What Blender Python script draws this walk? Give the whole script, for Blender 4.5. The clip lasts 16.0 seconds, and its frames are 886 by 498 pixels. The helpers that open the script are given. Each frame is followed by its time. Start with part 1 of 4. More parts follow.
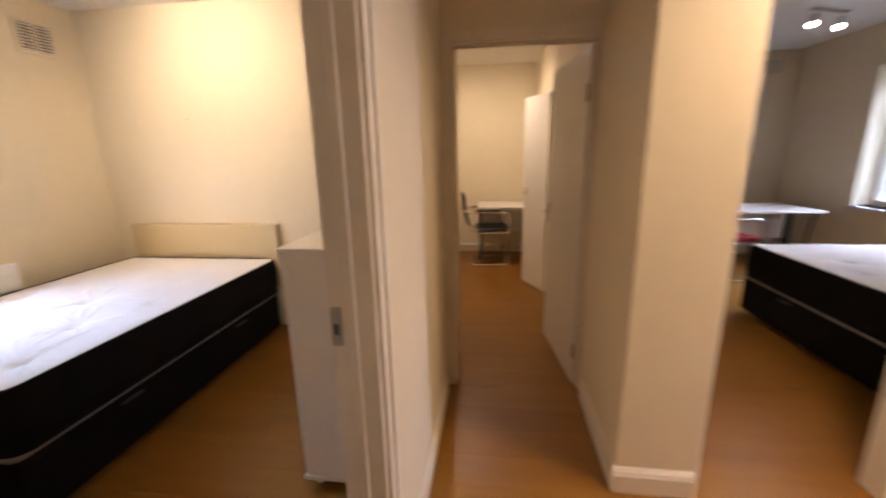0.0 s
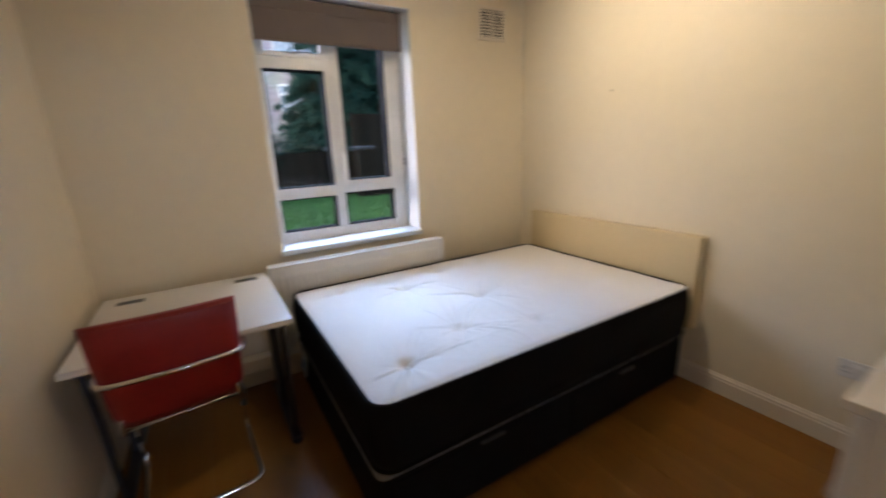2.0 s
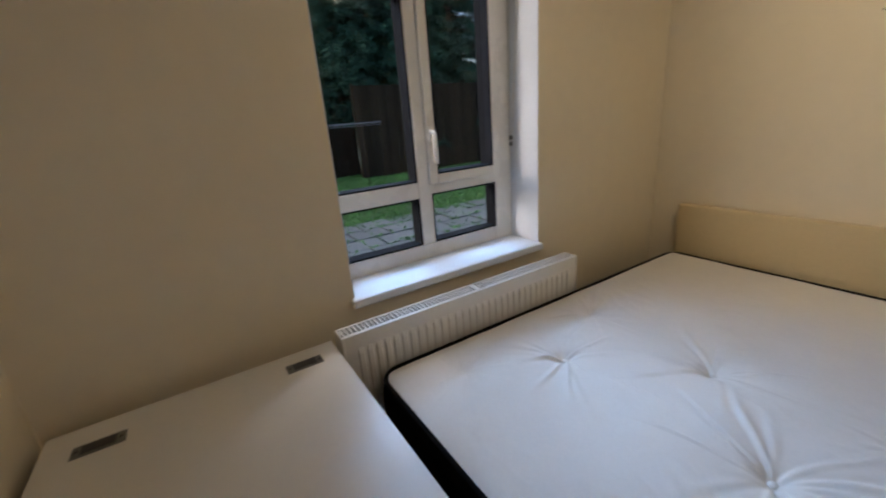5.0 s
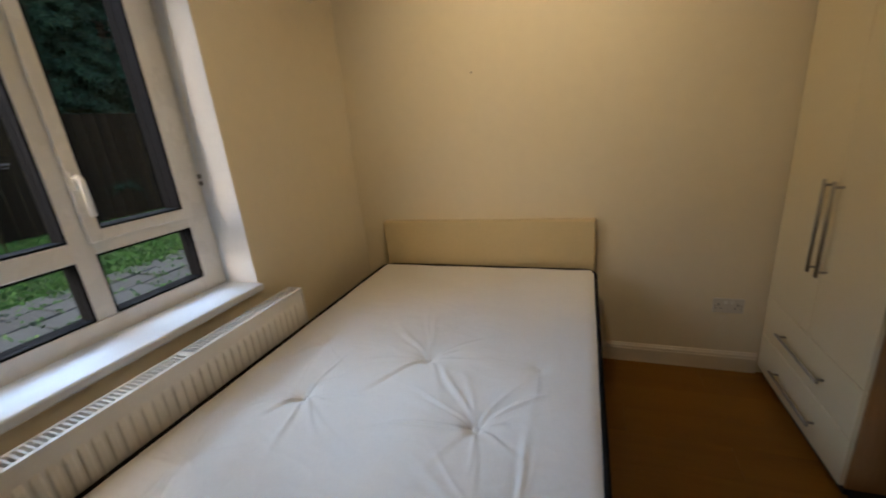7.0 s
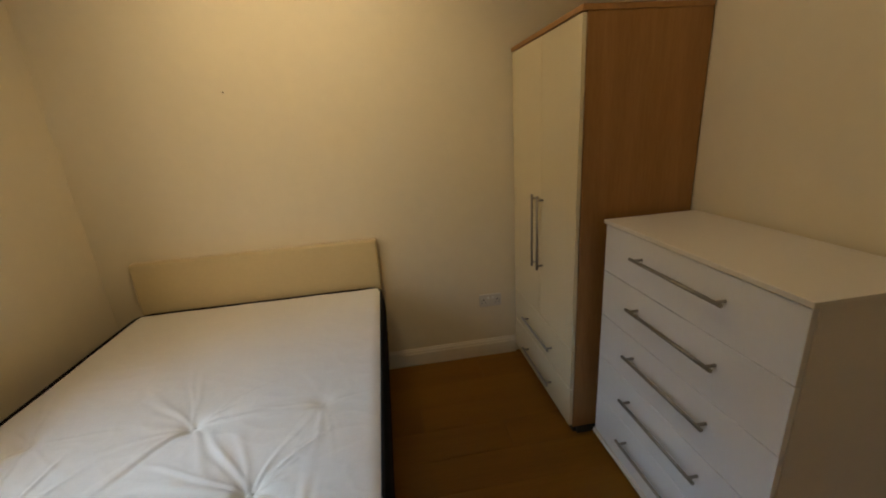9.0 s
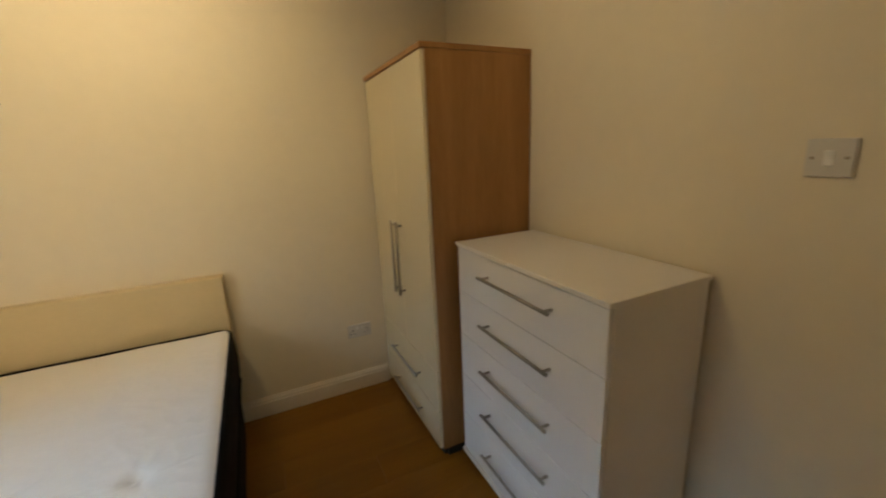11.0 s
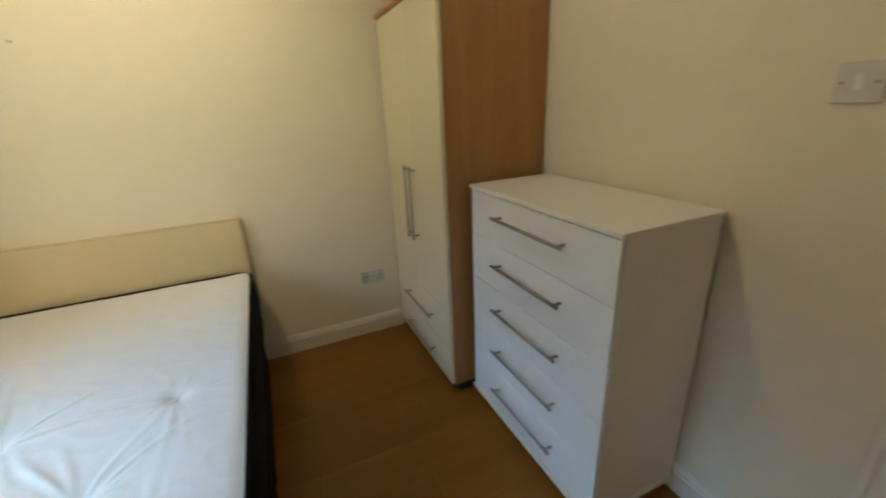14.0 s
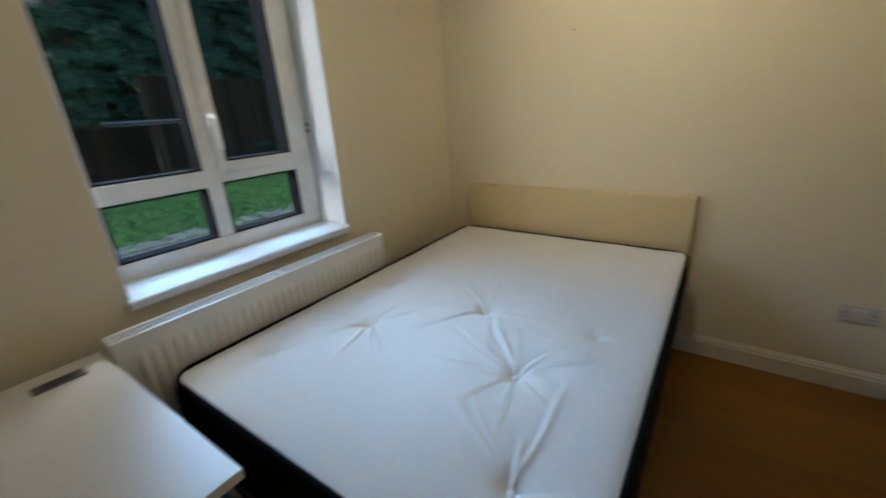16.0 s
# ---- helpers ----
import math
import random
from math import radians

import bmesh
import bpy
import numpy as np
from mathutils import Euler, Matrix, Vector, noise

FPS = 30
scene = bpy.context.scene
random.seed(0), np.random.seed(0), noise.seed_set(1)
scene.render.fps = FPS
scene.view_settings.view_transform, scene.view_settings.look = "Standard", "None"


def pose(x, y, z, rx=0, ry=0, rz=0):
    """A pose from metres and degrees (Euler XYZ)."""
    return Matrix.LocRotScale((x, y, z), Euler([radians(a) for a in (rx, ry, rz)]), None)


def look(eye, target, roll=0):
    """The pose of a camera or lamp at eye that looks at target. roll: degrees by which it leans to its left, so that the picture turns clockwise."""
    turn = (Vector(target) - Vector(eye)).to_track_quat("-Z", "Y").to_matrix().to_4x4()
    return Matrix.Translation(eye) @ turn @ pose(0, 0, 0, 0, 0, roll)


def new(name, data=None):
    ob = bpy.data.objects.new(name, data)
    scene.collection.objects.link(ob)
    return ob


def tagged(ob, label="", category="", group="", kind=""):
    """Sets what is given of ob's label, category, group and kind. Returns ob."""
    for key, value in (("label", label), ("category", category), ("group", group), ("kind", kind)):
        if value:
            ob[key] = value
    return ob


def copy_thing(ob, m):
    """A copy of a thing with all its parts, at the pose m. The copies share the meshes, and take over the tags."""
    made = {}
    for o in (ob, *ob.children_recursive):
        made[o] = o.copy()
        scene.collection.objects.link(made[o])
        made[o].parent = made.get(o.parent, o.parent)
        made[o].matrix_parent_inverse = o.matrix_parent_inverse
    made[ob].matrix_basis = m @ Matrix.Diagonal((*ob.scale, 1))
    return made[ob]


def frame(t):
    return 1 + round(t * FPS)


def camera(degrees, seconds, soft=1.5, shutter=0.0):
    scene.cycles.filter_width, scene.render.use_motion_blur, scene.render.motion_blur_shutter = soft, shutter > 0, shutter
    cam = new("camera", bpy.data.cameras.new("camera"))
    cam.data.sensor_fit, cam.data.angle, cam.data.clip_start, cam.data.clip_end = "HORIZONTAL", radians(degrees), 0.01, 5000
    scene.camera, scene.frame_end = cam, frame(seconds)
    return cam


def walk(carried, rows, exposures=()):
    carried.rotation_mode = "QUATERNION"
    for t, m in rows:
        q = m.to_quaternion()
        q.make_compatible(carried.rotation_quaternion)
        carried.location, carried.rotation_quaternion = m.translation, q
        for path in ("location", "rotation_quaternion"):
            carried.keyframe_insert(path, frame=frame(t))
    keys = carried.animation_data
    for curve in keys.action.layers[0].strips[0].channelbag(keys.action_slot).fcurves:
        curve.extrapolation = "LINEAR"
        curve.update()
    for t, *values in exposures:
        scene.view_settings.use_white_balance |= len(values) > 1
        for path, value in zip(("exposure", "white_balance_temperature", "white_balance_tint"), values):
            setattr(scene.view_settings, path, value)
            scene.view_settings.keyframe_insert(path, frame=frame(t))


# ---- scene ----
cam = camera(96.6, 16.0, soft=1.9, shutter=0.45)
PATH = [
    (0, (3.319, -3.065, 1.456), (3.063, -1.139, 0.981), -1.3),
    (0.5, (3.179, -2.68, 1.427), (2.215, -1.003, 0.915), -2.0),
    (1, (3.041, -2.492, 1.453), (1.644, -1.18, 0.881), -2.0),
    (1.5, (2.832, -2.357, 1.477), (1.506, -0.952, 0.958), -3.0),
    (2, (2.609, -2.371, 1.458), (0.945, -1.383, 0.952), -2.4),
    (2.5, (2.355, -2.273, 1.444), (0.483, -1.88, 0.858), -2.2),
    (3, (2.149, -2.247, 1.49), (0.279, -2.306, 0.782), -3.0),
    (5.5, (1.323, -2.44, 1.487), (-0.072, -1.136, 0.892), -4.5),
    (6, (1.343, -2.421, 1.469), (0.193, -0.886, 0.901), -4.4),
    (6.5, (1.411, -2.384, 1.472), (0.487, -0.711, 0.882), -5.6),
    (7, (1.464, -2.362, 1.492), (0.793, -0.575, 0.896), -5.4),
    (7.5, (1.472, -2.342, 1.493), (1.064, -0.482, 0.881), -5.2),
    (8, (1.531, -2.33, 1.513), (1.397, -0.432, 0.896), -4.7),
    (8.5, (1.585, -2.327, 1.523), (1.696, -0.427, 0.908), -4.5),
    (11, (1.733, -2.337, 1.503), (2.56, -0.584, 1.01), -2.6),
    (11.5, (1.8, -2.365, 1.438), (2.996, -0.903, 0.782), -2.7),
    (12, (1.84, -2.416, 1.422), (3.286, -1.216, 0.737), -2.8),
    (12.5, (1.854, -2.455, 1.432), (3.389, -1.372, 0.745), -2.6),
    (13, (1.824, -2.456, 1.437), (3.259, -1.223, 0.787), -2.5),
    (13.5, (1.774, -2.404, 1.44), (2.899, -0.904, 0.742), -3.0),
    (14, (1.696, -2.368, 1.442), (2.446, -0.647, 0.752), -2.8),
    (14.5, (1.663, -2.349, 1.433), (1.99, -0.502, 0.738), -3.1),
    (15, (1.629, -2.337, 1.442), (1.577, -0.469, 0.729), -3.6),
    (15.5, (1.589, -2.332, 1.449), (1.037, -0.549, 0.731), -3.2),
    (16, (1.593, -2.374, 1.41), (0.499, -0.841, 0.738), -3.6),
]
EXPOSURES = [(0, 2.68, 5950, 29), (1.5, 2.3, 5450, 22), (3, 1.8, 5450, 18), (5.5, 1.27, 5800, 17), (7, 1.27, 6450, 16), (8, 1.3, 7000, 15),
             (11, 1.7, 6750, 11), (12.5, 2.24, 5750, 9), (14.5, 2.0, 5600, 3), (15.5, 1.72, 5450, 4), (16, 1.46, 5300, 7)]
walk(cam, [(t, look(eye, target, roll)) for t, eye, target, roll in PATH], EXPOSURES)

# ---- world, lamps ----
world = bpy.data.worlds.new("overcast_sky")
scene.world = world
world.use_nodes = True
wn = world.node_tree
sky = wn.nodes.new("ShaderNodeTexSky")
sky.sky_type, sky.sun_disc = "NISHITA", False
sky.sun_elevation, sky.sun_rotation = radians(28), radians(200)
sky.dust_density, sky.air_density, sky.ozone_density = 4.0, 1.2, 1.5
wn.links.new(sky.outputs["Color"], wn.nodes["Background"].inputs["Color"])
wn.nodes["Background"].inputs["Strength"].default_value = 0.15

sun_data = bpy.data.lights.new("sun", "SUN")
sun_data.energy, sun_data.angle, sun_data.color = 0.9, radians(25), (1.0, 0.96, 0.9)
sun = new("sun", sun_data)
sun.matrix_world = look((0, 0, 30), (6, -10, 14.0))

# added area lamp, out of view over the bedroom window, for the sky's daylight
day = bpy.data.lights.new("window_sky_fill", "AREA")
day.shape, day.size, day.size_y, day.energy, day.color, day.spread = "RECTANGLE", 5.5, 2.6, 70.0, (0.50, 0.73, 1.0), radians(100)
new("window_sky_fill", day).matrix_world = look((-5.3, -1.9, 5.5), (0.4, -1.5, 1.2))
# second added lamp, unseen outside: extra daylight for the side room's window
day = bpy.data.lights.new("street_sky_fill", "AREA")
day.shape, day.size, day.size_y, day.energy, day.color, day.spread = "RECTANGLE", 3.0, 1.2, 22.0, (0.72, 0.86, 1.0), radians(110)
new("street_sky_fill", day).matrix_world = look((8.7, 0.9, 3.4), (6.3, 0.9, 0.4))
# another added lamp outside, unseen, that boosts daylight through the front door
day = bpy.data.lights.new("doorway_sky_fill", "AREA")
day.shape, day.size, day.size_y, day.energy, day.color, day.spread = "RECTANGLE", 1.6, 1.4, 24.0, (0.78, 0.88, 1.0), radians(120)
new("doorway_sky_fill", day).matrix_world = look((8.7, -1.9, 2.5), (5.6, -1.95, 0.5))

WARM = (1.0, 0.785, 0.455)


def spot_lamp(at, target, watts, angle=115, blend=0.7, colour=WARM, radius=0.03):
    data = bpy.data.lights.new("spot_lamp", "SPOT")
    data.energy, data.spot_size, data.spot_blend, data.color, data.shadow_soft_size = watts, radians(angle), blend, colour, radius
    ob = new("spot_lamp", data)
    ob.matrix_world = look(at, target)
    return ob


A_LIGHT = Vector((1.4, -1.2, 2.6))
C_LIGHT = Vector((6.2, 1.15, 2.6))
B_LIGHT = Vector((3.0, 1.3, 2.6))
HALL_LIGHT = Vector((4.6, -1.95, 2.6))
A_AIMS = [Vector((1.25, 0.0, 1.9)), Vector((0.0, -1.45, 1.35)), Vector((2.92, -1.5, 1.6))]
A_HEADS = [A_LIGHT + Vector((-0.22 + 0.22 * k, 0, -0.13)) for k in range(3)]
for k in range(3):
    way = (A_AIMS[k] - A_HEADS[k]).normalized()
    spot_lamp(A_HEADS[k] + way * 0.075, A_AIMS[k], (13.0, 5.4, 4.6)[k], (122, 118, 116)[k], 0.95, radius=(0.07, 0.07, 0.12)[k])
C_HEADS = [C_LIGHT + Vector((-0.16 + 0.3 * k, -0.05 + 0.13 * k, -0.1)) for k in range(2)]
for h in C_HEADS:
    spot_lamp(h + Vector((-0.03, -0.05, -0.06)), h + Vector((-0.5, -0.8, -1.2)), 2.2, 140)
# added lamp that brightens the far room; no fixture is known there
spot_lamp(B_LIGHT + Vector((0, 0, -0.1)), B_LIGHT + Vector((0.2, 0.6, -2)), 10, 165)
spot_lamp(HALL_LIGHT + Vector((0, 0, -0.09)), HALL_LIGHT + Vector((-0.1, 0, -2)), 21, 152, 0.85, (1.0, 0.73, 0.37), radius=0.12)

# ---- materials ----


def nodes_of(name):
    m = bpy.data.materials.new(name)
    m.use_nodes = True
    t = m.node_tree
    return m, t, t.nodes["Principled BSDF"]


def add(t, kind, **kw):
    n = t.nodes.new(kind)
    for k, v in kw.items():
        n.inputs[k.replace("_", " ")].default_value = v
    return n


def mk(name, colour, rough=0.5, metal=0.0, var=0.08, scale=3.0, fine=60.0, bump=0.1, bump_scale=250.0, stretch=(1, 1, 1), dark=None, coat=0.0, rough_var=0.08, rand=0.0):
    """A painted or plain surface: broad and fine variation of colour, uneven gloss, fine relief."""
    m, t, b = nodes_of(name)
    tc = t.nodes.new("ShaderNodeTexCoord")
    mp = t.nodes.new("ShaderNodeMapping")
    mp.inputs["Scale"].default_value = stretch
    t.links.new(tc.outputs["Object"], mp.inputs["Vector"])
    broad = add(t, "ShaderNodeTexNoise", Scale=scale, Detail=4.0, Roughness=0.6)
    small = add(t, "ShaderNodeTexNoise", Scale=fine, Detail=3.0)
    for n in (broad, small):
        t.links.new(mp.outputs["Vector"], n.inputs["Vector"])
    mix = t.nodes.new("ShaderNodeMath")
    mix.operation = "MULTIPLY_ADD"
    mix.inputs[1].default_value = 0.4
    t.links.new(small.outputs["Fac"], mix.inputs[0])
    half = t.nodes.new("ShaderNodeMath")
    half.operation = "MULTIPLY"
    half.inputs[1].default_value = 0.6
    t.links.new(broad.outputs["Fac"], half.inputs[0])
    t.links.new(half.outputs[0], mix.inputs[2])
    last = mix.outputs[0]
    if rand:
        oi = t.nodes.new("ShaderNodeObjectInfo")
        ra = t.nodes.new("ShaderNodeMath")
        ra.operation = "MULTIPLY_ADD"
        ra.inputs[1].default_value = rand
        t.links.new(oi.outputs["Random"], ra.inputs[0])
        t.links.new(last, ra.inputs[2])
        sb = t.nodes.new("ShaderNodeMath")
        sb.operation = "SUBTRACT"
        sb.inputs[1].default_value = rand / 2
        t.links.new(ra.outputs[0], sb.inputs[0])
        last = sb.outputs[0]
    ramp = t.nodes.new("ShaderNodeValToRGB")
    lo = dark or [c * (1 - var) for c in colour]
    hi = [min(1, c * (1 + var)) for c in colour]
    ramp.color_ramp.elements[0].position, ramp.color_ramp.elements[1].position = 0.3, 0.7
    ramp.color_ramp.elements[0].color, ramp.color_ramp.elements[1].color = (*lo, 1), (*hi, 1)
    t.links.new(last, ramp.inputs["Fac"])
    t.links.new(ramp.outputs["Color"], b.inputs["Base Color"])
    rr = t.nodes.new("ShaderNodeMapRange")
    rr.inputs["To Min"].default_value, rr.inputs["To Max"].default_value = max(0.02, rough - rough_var), min(1, rough + rough_var)
    t.links.new(broad.outputs["Fac"], rr.inputs["Value"])
    t.links.new(rr.outputs["Result"], b.inputs["Roughness"])
    b.inputs["Metallic"].default_value = metal
    b.inputs["Coat Weight"].default_value = coat
    if bump:
        bn = add(t, "ShaderNodeTexNoise", Scale=bump_scale, Detail=2.0)
        t.links.new(mp.outputs["Vector"], bn.inputs["Vector"])
        bp = add(t, "ShaderNodeBump", Strength=bump, Distance=0.002)
        t.links.new(bn.outputs["Fac"], bp.inputs["Height"])
        t.links.new(bp.outputs["Normal"], b.inputs["Normal"])
    return m


def mk_wood(name, light, dark, along, rough=0.4, coarse=9.0, plank=False, bump=0.08):
    """Wood with long streaks and pores that run along one axis; each plank takes its own tone and cut."""
    m, t, b = nodes_of(name)
    geo = t.nodes.new("ShaderNodeNewGeometry")
    mp = t.nodes.new("ShaderNodeMapping")
    s = [1.0, 1.0, 1.0]
    s[along] = 0.07
    mp.inputs["Scale"].default_value = s
    oi = t.nodes.new("ShaderNodeObjectInfo")
    if plank:
        sc = t.nodes.new("ShaderNodeVectorMath")
        sc.operation = "MULTIPLY_ADD"
        sc.inputs[1].default_value = (17.0, 31.0, 7.0)
        t.links.new(oi.outputs["Random"], sc.inputs[0])
        t.links.new(geo.outputs["Position"], sc.inputs[2])
        t.links.new(sc.outputs[0], mp.inputs["Vector"])
    else:
        t.links.new(geo.outputs["Position"], mp.inputs["Vector"])
    streak = add(t, "ShaderNodeTexNoise", Scale=coarse, Detail=4.0 if plank else 5.0, Roughness=0.5 if plank else 0.6, Distortion=0.1)
    pores = add(t, "ShaderNodeTexNoise", Scale=coarse * 14, Detail=3.0, Roughness=0.7)
    for n in (streak, pores):
        t.links.new(mp.outputs["Vector"], n.inputs["Vector"])
    mixf = t.nodes.new("ShaderNodeMath")
    mixf.operation = "MULTIPLY_ADD"
    mixf.inputs[1].default_value = 0.35
    t.links.new(pores.outputs["Fac"], mixf.inputs[0])
    sm = t.nodes.new("ShaderNodeMath")
    sm.operation = "MULTIPLY"
    sm.inputs[1].default_value = 0.65
    t.links.new(streak.outputs["Fac"], sm.inputs[0])
    t.links.new(sm.outputs[0], mixf.inputs[2])
    last = mixf.outputs[0]
    if plank:
        ra = t.nodes.new("ShaderNodeMath")
        ra.operation = "MULTIPLY_ADD"
        ra.inputs[1].default_value = 0.08
        t.links.new(oi.outputs["Random"], ra.inputs[0])
        t.links.new(last, ra.inputs[2])
        sb = t.nodes.new("ShaderNodeMath")
        sb.operation = "SUBTRACT"
        sb.inputs[1].default_value = 0.04
        t.links.new(ra.outputs[0], sb.inputs[0])
        last = sb.outputs[0]
        kn = add(t, "ShaderNodeTexVoronoi", Scale=2.6)
        kmp = t.nodes.new("ShaderNodeMapping")
        kmp.inputs["Scale"].default_value = (0.45, 1.0, 1.0)
        t.links.new(sc.outputs[0], kmp.inputs["Vector"])
        t.links.new(kmp.outputs["Vector"], kn.inputs["Vector"])
        kr = t.nodes.new("ShaderNodeMapRange")
        kr.inputs["From Min"].default_value, kr.inputs["From Max"].default_value = 0.02, 0.11
        kr.inputs["To Min"].default_value, kr.inputs["To Max"].default_value = 0.34, 0.0
        t.links.new(kn.outputs["Distance"], kr.inputs["Value"])
        ks = t.nodes.new("ShaderNodeMath")
        ks.operation = "SUBTRACT"
        t.links.new(last, ks.inputs[0])
        t.links.new(kr.outputs["Result"], ks.inputs[1])
        last = ks.outputs[0]
    ramp = t.nodes.new("ShaderNodeValToRGB")
    ramp.color_ramp.elements[0].position, ramp.color_ramp.elements[1].position = (0.2, 0.8) if plank else (0.3, 0.68)
    ramp.color_ramp.elements[0].color, ramp.color_ramp.elements[1].color = (*dark, 1), (*light, 1)
    t.links.new(last, ramp.inputs["Fac"])
    t.links.new(ramp.outputs["Color"], b.inputs["Base Color"])
    rr = t.nodes.new("ShaderNodeMapRange")
    rr.inputs["To Min"].default_value, rr.inputs["To Max"].default_value = rough - 0.07, rough + 0.1
    t.links.new(streak.outputs["Fac"], rr.inputs["Value"])
    t.links.new(rr.outputs["Result"], b.inputs["Roughness"])
    bp = add(t, "ShaderNodeBump", Strength=bump, Distance=0.002)
    t.links.new(pores.outputs["Fac"], bp.inputs["Height"])
    t.links.new(bp.outputs["Normal"], b.inputs["Normal"])
    return m


def mk_glow(name, colour, strength):
    m, t, b = nodes_of(name)
    b.inputs["Base Color"].default_value = (*colour, 1)
    b.inputs["Emission Color"].default_value = (*colour, 1)
    b.inputs["Emission Strength"].default_value = strength
    return m


def mk_glass(name):
    m, t, b = nodes_of(name)
    b.inputs["Base Color"].default_value = (0.95, 0.98, 0.97, 1)
    b.inputs["Roughness"].default_value = 0.0
    b.inputs["IOR"].default_value = 1.18
    b.inputs["Transmission Weight"].default_value = 1.0
    return m


def mk_brick(name):
    m, t, b = nodes_of(name)
    tc = t.nodes.new("ShaderNodeTexCoord")
    sp = t.nodes.new("ShaderNodeSeparateXYZ")
    mp = t.nodes.new("ShaderNodeCombineXYZ")
    t.links.new(tc.outputs["Object"], sp.inputs[0])
    t.links.new(sp.outputs["Y"], mp.inputs["X"])
    t.links.new(sp.outputs["Z"], mp.inputs["Y"])
    br = add(t, "ShaderNodeTexBrick", Scale=1.0, Mortar_Size=0.012, Brick_Width=0.225, Row_Height=0.075)
    br.inputs["Color1"].default_value = (0.50, 0.44, 0.41, 1)
    br.inputs["Color2"].default_value = (0.31, 0.25, 0.225, 1)
    br.inputs["Mortar"].default_value = (0.55, 0.55, 0.56, 1)
    t.links.new(mp.outputs["Vector"], br.inputs["Vector"])
    nz = add(t, "ShaderNodeTexNoise", Scale=0.7, Detail=4.0)
    t.links.new(tc.outputs["Object"], nz.inputs["Vector"])
    mx = t.nodes.new("ShaderNodeMix")
    mx.data_type, mx.blend_type = "RGBA", "MULTIPLY"
    mx.inputs[0].default_value = 0.5
    t.links.new(br.outputs["Color"], mx.inputs[6])
    t.links.new(nz.outputs["Color"], mx.inputs[7])
    t.links.new(mx.outputs[2], b.inputs["Base Color"])
    b.inputs["Roughness"].default_value = 0.9
    return m


def mk_leaf(name, light, dark, rough=0.5):
    m, t, b = nodes_of(name)
    geo = t.nodes.new("ShaderNodeNewGeometry")
    ramp = t.nodes.new("ShaderNodeValToRGB")
    ramp.color_ramp.elements[0].color, ramp.color_ramp.elements[1].color = (*dark, 1), (*light, 1)
    t.links.new(geo.outputs["Random Per Island"], ramp.inputs["Fac"])
    t.links.new(ramp.outputs["Color"], b.inputs["Base Color"])
    b.inputs["Roughness"].default_value = rough
    b.inputs["Specular IOR Level"].default_value = 0.15
    return m


WALL = mk("wall_paint", (0.765, 0.675, 0.50), 0.62, var=0.035, scale=1.3, fine=14, bump=0.12, bump_scale=160)
CEIL = mk("ceiling_paint", (0.84, 0.82, 0.78), 0.75, var=0.03, scale=1.2, bump=0.1, bump_scale=140)
GLOSS = mk("gloss_white_paint", (0.76, 0.69, 0.565), 0.32, var=0.04, scale=4, fine=30, bump=0.05, bump_scale=90)
DOORPAINT = mk("door_white_paint", (0.79, 0.76, 0.71), 0.38, var=0.03, scale=3, bump=0.05, bump_scale=80)
# white paint, its base colour tinted blue for the sky's light on it
REVEAL = mk("reveal_white_sky_tint", (0.74, 0.77, 0.81), 0.5, var=0.04, scale=3, bump=0.12, bump_scale=120)
UPVC = mk("upvc_white", (0.78, 0.765, 0.72), 0.28, var=0.03, scale=5, bump=0.02)
GASKET = mk("black_gasket", (0.006, 0.006, 0.007), 0.9, var=0.2)
RADW = mk("radiator_enamel", (0.80, 0.78, 0.73), 0.3, var=0.04, scale=6, bump=0.03)
# near-black, standing for the shade inside the radiator
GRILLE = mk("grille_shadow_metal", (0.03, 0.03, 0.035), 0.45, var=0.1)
FLOOR = mk_wood("oak_laminate", (0.30, 0.134, 0.017), (0.19, 0.080, 0.010), 0, rough=0.31, coarse=8, plank=True, bump=0.012)
FLOOR.node_tree.nodes["Principled BSDF"].inputs["Specular IOR Level"].default_value = 0.26
UNDER = mk("floor_joint", (0.07, 0.04, 0.02), 0.8)
OAK = mk_wood("oak_veneer", (0.44, 0.225, 0.075), (0.28, 0.125, 0.036), 2, rough=0.45, coarse=12, bump=0.05)
CREAM = mk("cream_gloss_board", (0.75, 0.655, 0.44), 0.16, var=0.02, scale=2, bump=0.01, coat=0.3, rough_var=0.03)
WHITEBOARD = mk("white_board", (0.80, 0.76, 0.70), 0.36, var=0.02, scale=3, bump=0.03, bump_scale=300)
WHITEGLOSS = mk("white_gloss_board", (0.81, 0.80, 0.79), 0.2, var=0.02, scale=3, bump=0.01, rough_var=0.03)
DESKTOP = mk("desk_top_board", (0.80, 0.77, 0.71), 0.35, var=0.02, scale=3, bump=0.03)
STEEL = mk("brushed_steel", (0.33, 0.305, 0.27), 0.42, metal=1.0, var=0.06, stretch=(1, 1, 1), bump=0.02)
CHROME = mk("chrome", (0.75, 0.75, 0.76), 0.08, metal=1.0, var=0.03, bump=0.0, rough_var=0.03)
GREYMETAL = mk("grey_metal", (0.05, 0.052, 0.06), 0.4, metal=0.3, var=0.1)
BLACKPLASTIC = mk("black_plastic", (0.02, 0.02, 0.02), 0.45, var=0.1)
GREYPLASTIC = mk("grey_plastic", (0.16, 0.155, 0.15), 0.45, var=0.1)
TICKING = mk("mattress_ticking", (0.80, 0.775, 0.73), 0.85, var=0.035, scale=5, fine=90, bump=0.35, bump_scale=420)
BLACKCLOTH = mk("black_bed_fabric", (0.009, 0.0085, 0.009), 0.85, var=0.25, scale=5, fine=200, bump=0.4, bump_scale=500)
